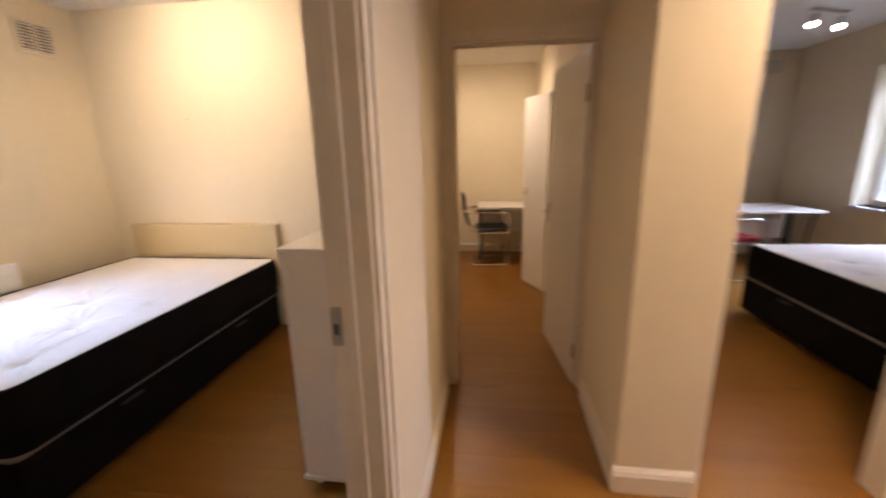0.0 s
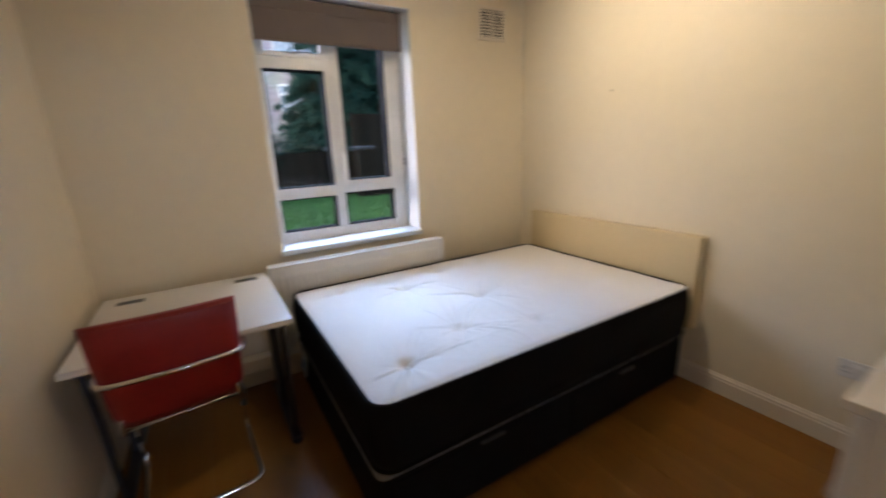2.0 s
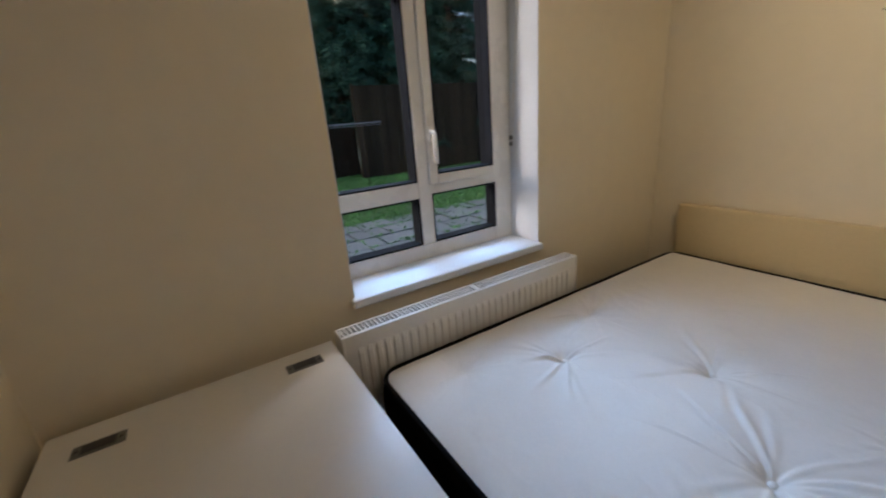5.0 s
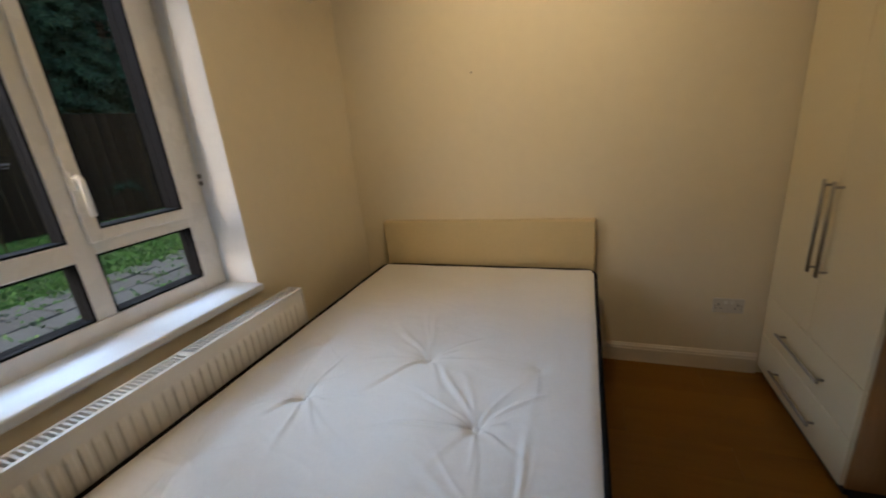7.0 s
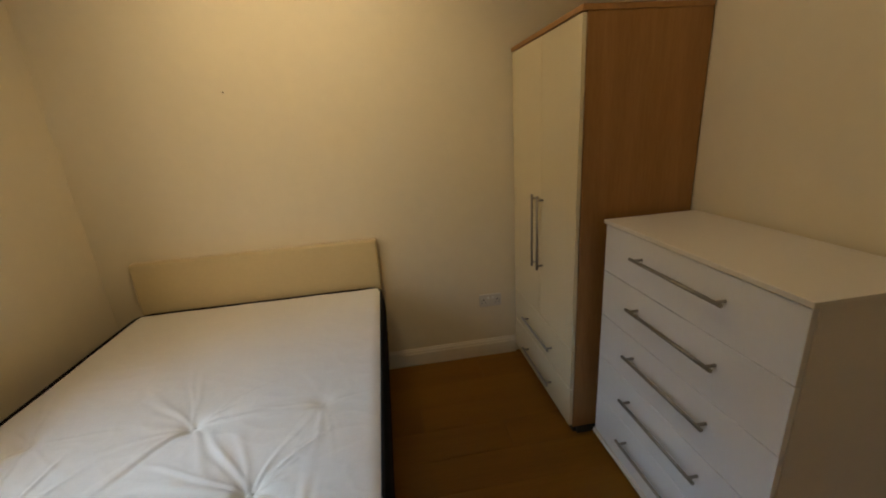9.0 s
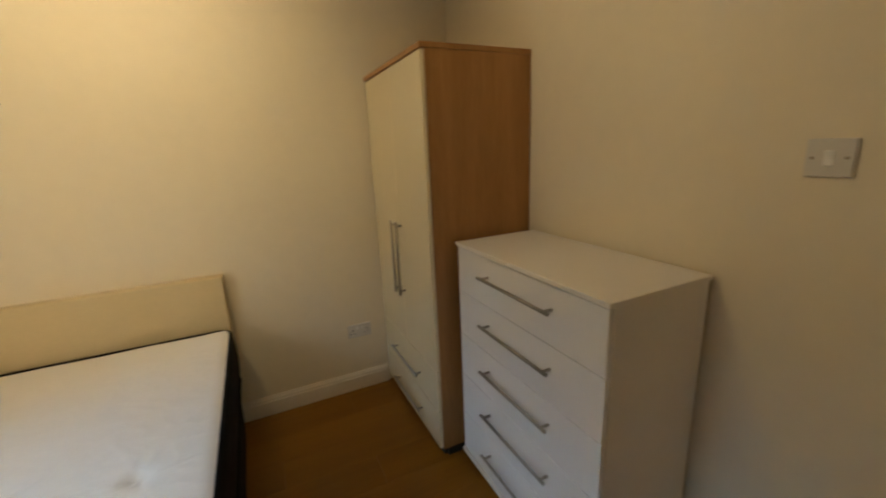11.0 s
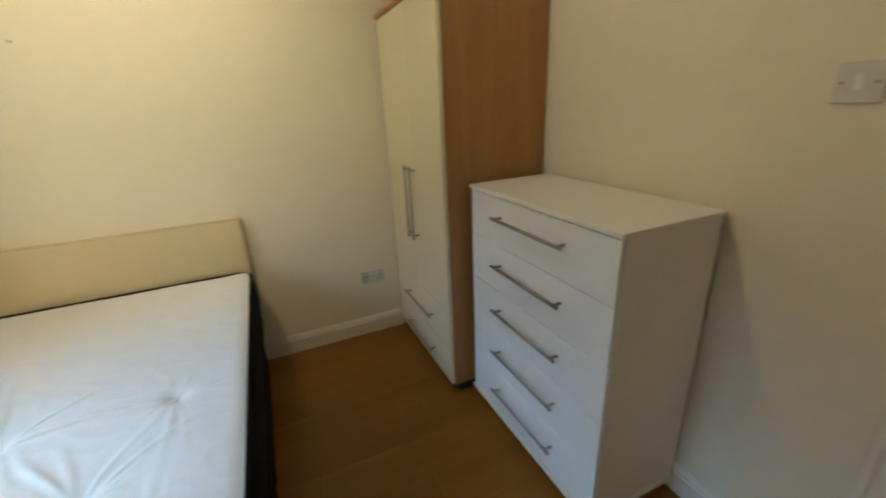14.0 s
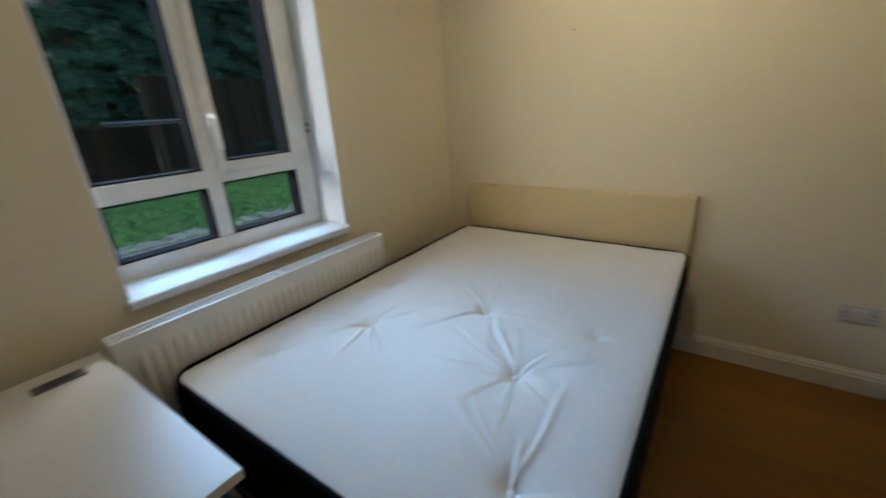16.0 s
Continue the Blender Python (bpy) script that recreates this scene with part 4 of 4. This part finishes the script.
def switch_plate(name, m, w, label, kind_):
    t = thing(name, label, kind_, m)
    part("plate", boxes((0, 0.009, -w / 2, w / 2, -0.043, 0.043), bevel=0.003), WALL if kind_ == "wall plate" else PLATE, t)
    if kind_ == "light switch":
        part("rocker", boxes((0.009, 0.0125, -0.009, 0.009, -0.017, 0.017), bevel=0.002), UPVC, t)
    elif kind_ == "socket":
        for s in (-1, 1):
            part("rocker", boxes((0.009, 0.013, s * 0.015 - 0.008, s * 0.015 + 0.008, 0.012, 0.030), bevel=0.002), UPVC, t)
            bm = boxes((0.009, 0.0094, s * 0.045 - 0.003, s * 0.045 + 0.003, 0.000, 0.012), (0.009, 0.0094, s * 0.045 - 0.016, s * 0.045 - 0.009, -0.019, -0.013), (0.009, 0.0094, s * 0.045 + 0.009, s * 0.045 + 0.016, -0.019, -0.013))
            part("pin_holes", bm, BLACKPLASTIC, t)
    for s in (-1, 1):
        part("screw", tube(bmesh.new(), [(0.0088, s * (w / 2 - 0.013 if w < 0.1 else 0.0605), 0.0), (0.0098, s * (w / 2 - 0.013 if w < 0.1 else 0.0605), 0.0)], 0.004, 8), HINGE, t)
    return t


switch_plate("light_switch", pose(2.92, -1.896, 1.444, 0, 0, 180), 0.088, "white plastic light switch beside the doorway", "light switch")
switch_plate("wall_socket", pose(2.22, 0, 0.405, 0, 0, -90), 0.147, "white double wall socket above the skirting", "socket")
switch_plate("blank_plate", pose(5.5, -2.50, 1.41, 0, 0, 180), 0.09, "painted-over blank plate on the hall wall", "wall plate")
solid("wall_nail", tube(bmesh.new(), [(0.848, 0.0, 1.759), (0.848, -0.012, 1.762)], 0.004, 8), HINGE, "small nail in the wall above the bed", "nail")

# pipe box low on the wall behind the desk
structure("trim_pipe_box", boxes((0.0, 0.09, -2.42, -2.13, 0.13, 0.21), bevel=0.004), GLOSS, "cream boxed-in pipe above the skirting", "pipe box")


def spot_bar(m, heads, aims, label):
    t = thing("ceiling_light", label, "ceiling light", m)
    inv = m.inverted()
    hs = [inv @ h for h in heads]
    a, b = hs[0], hs[-1]
    part("bar", boxes((a.x - 0.06, b.x + 0.06, -0.025, 0.025, -0.022, 0.0), bevel=0.004), CHROME, t)
    for h, aim in zip(hs, aims):
        way = (inv @ aim - h).normalized()
        head = part("lamp_head", tube(bmesh.new(), [h - way * 0.05, h - way * 0.045, h + way * 0.04, h + way * 0.055], 0.031, 16, taper=lambda u: 0.7 + 0.3 * min(1, u * 3)), CHROME, t, "chrome spotlight head")
        part("stem", tube(bmesh.new(), [(h.x, 0, -0.02), h - way * 0.02], 0.006, 8), CHROME, head)
        part("lamp_face", tube(bmesh.new(), [h + way * 0.0555, h + way * 0.058], 0.026, 16), BULB, head, "glowing lamp face")
    return t


spot_bar(pose(*A_LIGHT), A_HEADS, A_AIMS, "chrome bar with three lit spotlights on the ceiling")
spot_bar(pose(*C_LIGHT, 0, 0, 24), C_HEADS, [h + Vector((-0.5, -0.8, -1.2)) for h in C_HEADS], "chrome bar with two lit spotlights on the ceiling")
# neither fixture is in view; the far room's is added to go with its lamp
for at, label in ((HALL_LIGHT, "round flush ceiling light in the hall"), (B_LIGHT, "round flush ceiling light added out of view in the far room")):
    t = thing("ceiling_light", label, "ceiling light", pose(*at))
    part("base", tube(bmesh.new(), [(0, 0, 0), (0, 0, -0.03)], 0.15, 32), UPVC, t)
    part("diffuser", tube(bmesh.new(), [(0, 0, -0.03), (0, 0, -0.05), (0, 0, -0.07)], 0.14, 32, taper=lambda u: 1 - 0.35 * u * u), mk_glow("diffuser_glow", (1.0, 0.86, 0.66), 3.0), t)

# ---- front door ----
fw = thing("window_2", "white transom light over the front door", "window", kind="structure")
part("frame", boxes((7.24, 7.31, -1.60, -1.56, 0.0, 2.24), (7.24, 7.31, -2.353, -2.335, 0.0, 2.24), (7.24, 7.31, -2.335, -1.60, 2.17, 2.24), (7.24, 7.31, -2.335, -1.60, 1.93, 1.985), bevel=0.004), UPVC, fw)
p = part("pane", boxes((7.272, 7.278, -2.335, -1.60, 1.985, 2.17)), GLASS, fw)
p.visible_shadow = False
structure("threshold", boxes((7.24, 8.1, -2.4, -1.5, -0.22, -0.012), bevel=0.006), CONCRETE, "pale concrete doorstep", "doorstep")

fd = thing("door_5", "heavy cream front door with a dark edge, standing open", "door", Matrix.Translation((7.262, -2.318, 0)) @ pose(0, 0, 0, 0, 0, 180 - 20), kind="structure")
FW = 0.70
leaf = part("leaf", boxes((0.0, FW - 0.006, -0.022, 0.022, 0.012, 1.985), bevel=0.002), DOORPAINT, fd)
part("edge", boxes((FW - 0.006, FW, -0.0225, 0.0225, 0.012, 1.985)), DARKEDGE, fd, "dark door edge")
part("notice_board", boxes((FW - 0.52, FW - 0.14, 0.022, 0.030, 1.47, 1.82), bevel=0.002), BOARD, leaf, "brown wooden notice board")
part("letter_flap", boxes((FW - 0.50, FW - 0.22, 0.022, 0.034, 0.93, 0.99), bevel=0.003), BLACKPLASTIC, leaf, "black letter flap")
lock = part("night_latch", boxes((FW - 0.12, FW - 0.005, 0.022, 0.055, 1.13, 1.20), bevel=0.004), STEEL, leaf, "steel night latch")
part("latch_knob", tube(bmesh.new(), [(FW - 0.09, 0.055, 1.165), (FW - 0.09, 0.085, 1.165)], 0.018, 12), STEEL, lock)
for z in (0.58, 1.40):
    b = part("lock_plate", boxes((FW - 0.055, FW - 0.012, 0.022, 0.026, z - 0.03, z + 0.03), bevel=0.001, seg=1), STEEL, leaf)
    part("turn_knob", tube(bmesh.new(), [(FW - 0.06, 0.024, z), (FW - 0.06, 0.05, z)], 0.013, 10), STEEL, b)
part("draught_bar", boxes((0.02, FW - 0.02, 0.022, 0.034, 0.012, 0.055), bevel=0.003), GREYMETAL, leaf)
solid("door_closer_rail", boxes((7.20, 7.236, -2.30, -1.70, 2.185, 2.20), bevel=0.003), GREYMETAL, "dark metal rail over the front door", "rail")

# ---- side room window ----
w3 = thing("window_3", "white plastic casement window of the side room", "window", kind="structure")
part("frame", boxes((7.26, 7.33, 0.35, 0.41, 0.82, 2.2), (7.26, 7.33, 1.57, 1.63, 0.82, 2.2), (7.26, 7.33, 0.41, 1.57, 0.82, 0.88), (7.26, 7.33, 0.41, 1.57, 2.14, 2.2), (7.26, 7.33, 0.96, 1.02, 0.88, 2.14), bevel=0.004), UPVC, w3)
for y0, y1 in ((0.41, 0.96), (1.02, 1.57)):
    p = part("pane", boxes((7.29, 7.296, y0, y1, 0.88, 2.14)), GLASS, w3)
    p.visible_shadow = False
structure("window_sill_side_room", boxes((7.05, 7.26, 0.34, 1.64, 0.79, 0.82), bevel=0.006), REVEAL, "white painted window board", "window sill")

# ---- outdoors ----
GZ = -0.24
structure("ground", boxes((-300, 300, -300, 300, GZ - 0.3, GZ)), GROUND, "earth and turf ground", "ground")
R = np.random.RandomState(7)


def leaf_cloud(centres, size, jitter, per, rnd, droop=0.0, aspect=0.5):
    """Small pointed leaves round the given centres, as rows of four corners."""
    c = np.repeat(np.asarray(centres, float), per, axis=0)
    c = c + rnd.normal(size=c.shape) * jitter
    n = len(c)
    a = rnd.normal(size=(n, 3))
    a[:, 2] -= droop
    a /= np.linalg.norm(a, axis=1)[:, None]
    b = np.cross(a, rnd.normal(size=(n, 3)))
    b /= np.linalg.norm(b, axis=1)[:, None]
    s = size * rnd.uniform(0.6, 1.3, size=(n, 1))
    return np.stack([c, c + a * s * 0.5 + b * s * aspect * 0.5, c + a * s, c + a * s * 0.5 - b * s * aspect * 0.5], axis=1)


def grass_patch(name, x0, x1, y0, y1, n, h, label):
    x, y = R.uniform(x0, x1, n), R.uniform(y0, y1, n)
    z = np.full(n, GZ)
    base = np.stack([x, y, z], 1)
    ang = R.uniform(0, 2 * np.pi, n)
    d = np.stack([np.cos(ang), np.sin(ang), np.zeros(n)], 1)
    tall = h * R.uniform(0.4, 1.2, n)[:, None]
    lean = R.normal(size=(n, 3)) * 0.6
    lean[:, 2] = 1
    tip = base + lean * tall
    mid = base + lean * tall * 0.55
    w = h * 0.16
    v = np.stack([base, mid + d * w, tip, mid - d * w], 1)
    ob = quads(name, v, GRASS)
    return tagged(ob, label, "grass", kind="stuff")


grass_patch("grass", -12.2, -4.95, -5.0, 8.0, 70000, 0.085, "lush green grass and weeds behind the paving")
grass_patch("grass_verge", 12.5, 17.0, -3.5, 2.0, 5000, 0.10, "green verge beyond the path")

# fences
def fence(m, n, h, label, post_every=12):
    t = thing("fence", label, "fence", m)
    w = 0.15
    me = None
    for i in range(n):
        if me is None:
            ob = part("board", boxes((-0.011, 0.011, 0.004, w - 0.004, 0.02, h)), FENCEWOOD, t)
            me = ob.data
        else:
            ob = new("board", me)
            ob.parent = t
        ob.location = ((0.006 if i % 2 else -0.006), i * w, R.uniform(-0.015, 0.0))
    for i in range(0, n + 1, post_every):
        part("post", boxes((-0.10, -0.02, i * w - 0.04, i * w + 0.04, -0.1, h + 0.03), bevel=0.004, seg=1), FENCEWOOD, t)
    part("rail", boxes((-0.05, -0.02, 0, n * w, h * 0.2, h * 0.2 + 0.08), (-0.05, -0.02, 0, n * w, h * 0.85, h * 0.85 + 0.08)), FENCEWOOD, t)
    return t


fence(pose(-12.2, -6.0, GZ), 58, 1.67, "dark weathered board fence along the garden")
fence(pose(-11.0, 2.35, GZ), 50, 2.88, "tall dark board fence panel beside the lawn")

line = thing("clothes_line_bar", "galvanised clothes-line bar on a post in the garden", "clothes line", pose(-9.7, 1.72, GZ))
part("post", tube(bmesh.new(), [(0, 0.25, 0), (0, 0.25, 1.75)], 0.016, 8), FENCEWOOD, line)
part("bar", boxes((-0.016, 0.016, -0.82, 0.84, 1.755, 1.785), bevel=0.004, seg=1), CONCRETE, line, "pale metal bar")
part("wire", tube(bmesh.new(), [(0.03, -0.8 + 0.04 * k, 1.735 - 0.045 * abs(math.sin(k * 0.45))) for k in range(41)], 0.007, 5), CONCRETE, line)



def conifer(m, height, spread, seed, label, n_limb=120, bare=0.2):
    """A conifer: a tapered trunk, drooping limbs, and sprays of small needles along them."""
    rnd = np.random.RandomState(seed)
    t = thing("conifer_tree", label, "tree", m)
    part("trunk", tube(bmesh.new(), [(0.05 * math.sin(k), 0.05 * math.cos(k * 1.3), height * k / 8) for k in range(9)], 0.2, 10, taper=lambda u: 1.0 - 0.9 * u), BARK, t)
    bm, pts = bmesh.new(), []
    for i in range(n_limb):
        u = bare + (0.97 - bare) * (i / n_limb)
        z, a = height * u, i * 2.4 + rnd.uniform(-0.4, 0.4)
        length = spread * (1 - u) ** 0.7 * rnd.uniform(0.6, 1.1) + 0.25
        d = np.array([math.cos(a), math.sin(a)])
        way = []
        for k in range(7):
            s = k / 6
            p = (d[0] * length * s, d[1] * length * s, z + length * (0.28 * s - 0.55 * s * s) + rnd.uniform(-0.03, 0.03))
            way.append(p)
            if k > 0:
                for turn in (-1, 1, -1, 1):
                    out = np.array([d[0] - turn * d[1] * rnd.uniform(0.5, 1.3), d[1] + turn * d[0] * rnd.uniform(0.5, 1.3), rnd.uniform(-0.75, -0.1)])
                    reach = rnd.uniform(0.3, 0.62) * (0.6 + 0.5 * (1 - s))
                    for q in range(7):
                        f = (q + rnd.uniform(0, 1)) / 7
                        pts.append((p[0] + out[0] * reach * f, p[1] + out[1] * reach * f, p[2] + out[2] * reach * f * (0.5 + 0.7 * f)))
        tube(bm, way, 0.035, 5, taper=lambda s: 1 - 0.85 * s)
    part("branch_frame", bm, BARK, t)
    quads("crown", leaf_cloud(pts, 0.13, 0.045, 7, rnd, droop=0.8, aspect=0.22), CONIFER, t)
    return t


conifer(pose(-14.3, 3.1, GZ), 9.0, 3.0, 3, "tall dark green conifer with drooping sprays behind the fence")
conifer(pose(-13.6, 5.9, GZ), 8.5, 2.7, 5, "dark green conifer over the tall fence", n_limb=110)
conifer(pose(-14.1, 2.0, GZ), 5.2, 1.8, 13, "young conifer beside the tall one", n_limb=38)
conifer(pose(-14.8, 5.0, GZ), 10.0, 3.2, 19, "broad dark conifer behind the fence", n_limb=110)
conifer(pose(-17.0, 9.6, GZ), 11.0, 4.0, 23, "broad dark conifer at the far corner of the garden", n_limb=120)
conifer(pose(-13.9, 8.0, GZ), 10.0, 3.5, 9, "dark conifer at the back of the garden", n_limb=110)


def broad_tree(name, m, height, radius, mat, seed, label, n=420, leaf=0.16, low=0.35, per=16, squash=0.8):
    """A tree or shrub: trunk, limbs and a crown of leaf clumps with gaps and an uneven outline."""
    rnd = np.random.RandomState(seed)
    t = thing(name, label, "shrub" if "shrub" in name or "hedge" in name else "tree", m)
    part("trunk", tube(bmesh.new(), [(0.06 * math.sin(k * 1.7) * k / 3, 0.05 * math.cos(k), height * 0.62 * k / 5) for k in range(6)], 0.04 + height * 0.018, 8, taper=lambda u: 1 - 0.7 * u), BARK, t)
    bm, pts = bmesh.new(), []
    mid = height * (1 + low) / 2
    for i in range(16):
        a, e = i * 2.4, rnd.uniform(0.1, 1.2)
        tip = (radius * 0.8 * math.cos(a) * math.cos(e), radius * 0.8 * math.sin(a) * math.cos(e), height * low + (height * (1 - low)) * (0.3 + 0.6 * math.sin(e)))
        tube(bm, [(0, 0, height * low * 0.8), tuple(0.5 * c for c in tip[:2]) + ((tip[2] + height * low) / 2 + 0.1,), tip], 0.03 + height * 0.004, 5, taper=lambda s: 1 - 0.8 * s)
    part("branch_frame", bm, BARK, t)
    while len(pts) < n:
        p = rnd.normal(size=3)
        p /= np.linalg.norm(p)
        lump = 0.78 + 0.3 * noise.noise((p[0] * 1.8 + seed, p[1] * 1.8, p[2] * 1.8))
        q = p * radius * lump * rnd.uniform(0.55, 1.0) ** 0.5
        z = mid + q[2] * squash * (height * (1 - low) / (2 * radius)) / 0.8
        pts.append((q[0], q[1], max(0.03, z)))
    quads("crown", leaf_cloud(pts, leaf, 0.10 + radius * 0.05, per, rnd, aspect=0.6), mat, t)
    return t


broad_tree("shrub", pose(-13.0, -0.6, GZ), 2.6, 1.3, CONIFER, 11, "dark green shrub above the garden fence", n=260, leaf=0.12, low=0.2)
# brick flats behind the garden
house = thing("brick_flats", "brown brick block of flats with white windows behind the garden", "building", pose(-20.5, -2.2, GZ, 0, 0, -30))
part("wall", boxes((-0.4, 0.0, -8, 7.2, 0, 11.5)), BRICK, house)
part("roof", boxes((-6.0, 0.4, -8.4, 7.6, 11.5, 11.8)), SLATE, house)
for k in range(9):
    for s in range(4):
        y, z = -5.3 + 1.36 * k, 1.0 + 2.45 * s
        wide = 0.95 if k % 2 else 0.62
        wdw = part("window", boxes((0.0, 0.06, y, y + wide, z, z + 1.35)), UPVC, house)
        cols = 3 if k % 2 else 2
        for c in range(cols):
            a = y + 0.07 + c * (wide - 0.07) / cols
            part("pane", boxes((0.06, 0.075, a, a + (wide - 0.07) / cols - 0.07, z + 0.08, z + 0.85), (0.06, 0.075, a, a + (wide - 0.07) / cols - 0.07, z + 0.93, z + 1.27)), DARKGLASS, wdw)
        part("sill", boxes((0.0, 0.14, y - 0.08, y + wide + 0.08, z - 0.12, z)), CONCRETE, wdw)

# paving behind the house
patio = thing("patio_paving", "grey concrete paving slabs with weedy joints", "paving", pose(0, 0, GZ), kind="structure")
slab_mesh = None
for i in range(10):
    for j in range(15):
        x, y = -5.25 + 0.5 * i, -3.2 + 0.6 * j
        if slab_mesh is None:
            ob = part("slab", boxes((0.008, 0.482, 0.008, 0.582, 0.0, 0.05), bevel=0.008, seg=1), PAVER, patio)
            slab_mesh = ob.data
        else:
            ob = new("slab", slab_mesh)
            ob.parent = patio
        ob.location = (x, y + (0.3 if i % 2 else 0), R.uniform(-0.012, 0.008))
        ob.rotation_euler = (R.uniform(-0.008, 0.008), R.uniform(-0.008, 0.008), R.uniform(-0.012, 0.012))
joint = []
for _ in range(2600):
    i, j = R.randint(0, 11), R.randint(0, 16)
    if R.rand() < 0.5:
        joint.append((-5.255 + 0.5 * i, -3.2 + R.uniform(0, 9), GZ + 0.05))
    else:
        joint.append((-5.255 + R.uniform(0, 5.0), -3.205 + 0.3 * R.randint(0, 30), GZ + 0.05))
tagged(quads("joint_weeds", leaf_cloud(joint, 0.06, 0.02, 3, R), GRASS), "small weeds in the paving joints", "weeds", kind="stuff")

# street side
structure("path", boxes((8.1, 40, -3.1, -1.2, GZ - 0.05, -0.05)), ASPHALT, "grey asphalt path from the front door", "path")
structure("kerb", boxes((8.1, 40, -1.2, -1.08, GZ - 0.05, -0.02), bevel=0.008), CONCRETE, "pale concrete path edging", "kerb")
structure("pavement", boxes((8.1, 13.2, -1.08, 1.4, GZ - 0.05, -0.045)), PAVER, "grey paved strip beside the path", "pavement")


def bollard(m, label):
    t = thing("bollard", label, "bollard", m, "bollards by the path")
    part("post", tube(bmesh.new(), [(0, 0, 0), (0, 0, 0.58), (0, 0, 0.61), (0, 0, 0.63)], 0.08, 12, taper=lambda u: 1 if u < 0.7 else 0.85), POSTWOOD, t)
    for z in (0.48, 0.54):
        part("groove_band", tube(bmesh.new(), [(0, 0, z), (0, 0, z + 0.02)], 0.083, 12), CONCRETE, t)
    return t


b0 = bollard(pose(11.5, -1.28, -0.05), "weathered grey timber bollard beside the path")
copy_thing(b0, pose(12.4, -1.36, -0.05))
copy_thing(b0, pose(9.9, -0.82, -0.05))
for k, (x, y, h, r) in enumerate(((15.0, -1.0, 1.7, 1.2), (14.6, -2.6, 1.6, 1.15), (16.2, 0.5, 1.75, 1.3), (16.4, -2.1, 1.9, 1.3))):
    broad_tree("hedge_shrub", pose(x, y, GZ), h, r, HEDGE, 20 + k, "bright green leafy hedge bush by the path", n=330, leaf=0.13, low=0.05, per=14)
broad_tree("tree", pose(20.5, -1.3, GZ), 3.25, 2.0, DARKTREE, 31, "dark green tree behind the hedge", n=620, leaf=0.18, low=0.12)
broad_tree("tree", pose(19.5, 0.9, GZ), 2.8, 1.5, REDTREE, 32, "copper-leaved tree behind the hedge", n=320, leaf=0.2, low=0.15)
broad_tree("tree", pose(24.0, -1.35, GZ), 4.7, 1.25, HEDGE, 33, "tall green street tree", n=420, leaf=0.22, low=0.3)

# ---- oak laminate floors, plank by plank ----
def plank_mesh(L, w):
    bm = bmesh.new()
    e, d = 0.0007, 0.0008
    lo = [bm.verts.new(p) for p in ((0, 0, -d), (L, 0, -d), (L, w, -d), (0, w, -d))]
    up = [bm.verts.new(p) for p in ((e, e, 0), (L - e, e, 0), (L - e, w - e, 0), (e, w - e, 0))]
    dn = [bm.verts.new(p) for p in ((0, 0, -0.008), (L, 0, -0.008), (L, w, -0.008), (0, w, -0.008))]
    bm.faces.new(up)
    for i in range(4):
        j = (i + 1) % 4
        bm.faces.new((lo[i], lo[j], up[j], up[i]))
        bm.faces.new((dn[i], dn[j], lo[j], lo[i]))
    me = bpy.data.meshes.new("plank")
    bm.to_mesh(me)
    bm.free()
    me.materials.append(FLOOR)
    return me


PL, PW, Y0 = 1.285, 0.192, -5.05
MESHES = {}


def floor(name, rects, label):
    t = thing(name, label, "floor", kind="structure")
    for x0, x1, y0, y1 in rects:
        part("underlay", boxes((x0, x1, y0, y1, -0.1, -0.006)), UNDER, t)
        r0, r1 = math.floor((y0 - Y0) / PW), math.ceil((y1 - Y0) / PW)
        for r in range(r0, r1):
            a, b = max(y0, Y0 + r * PW), min(y1, Y0 + (r + 1) * PW)
            if b - a < 0.01:
                continue
            off = (r * 0.43) % PL
            k = math.floor((x0 + off) / PL)
            while k * PL - off < x1:
                u, v = max(x0, k * PL - off), min(x1, (k + 1) * PL - off)
                k += 1
                if v - u < 0.01:
                    continue
                key = (round(v - u, 3), round(b - a, 3))
                if key not in MESHES:
                    MESHES[key] = plank_mesh(v - u - 0.0002, b - a - 0.0002)
                ob = new("plank", MESHES[key])
                ob.parent = t
                ob.location = (u, a, 0)
    return t


floor("floor_bedroom", [(0, 2.97, -2.945, 0)], "warm oak laminate plank floor of the bedroom")
floor("floor_hall", [(2.97, 3.87, -3.03, -0.74), (3.87, 5.5, -3.2, -1.46), (5.5, 7.24, -2.353, -1.46)], "warm oak laminate plank floor of the hall")
floor("floor_far_room", [(2.0, 3.87, 0.12, 2.75), (3.03, 3.87, -0.74, 0.12)], "warm oak laminate plank floor of the far room")
floor("floor_side_room", [(4.17, 7.08, -1.46, 2.75)], "warm oak laminate plank floor of the side room")
floor("floor_rear", [(2.52, 4.5, -5.0, -3.03)], "oak laminate plank floor of the room behind")
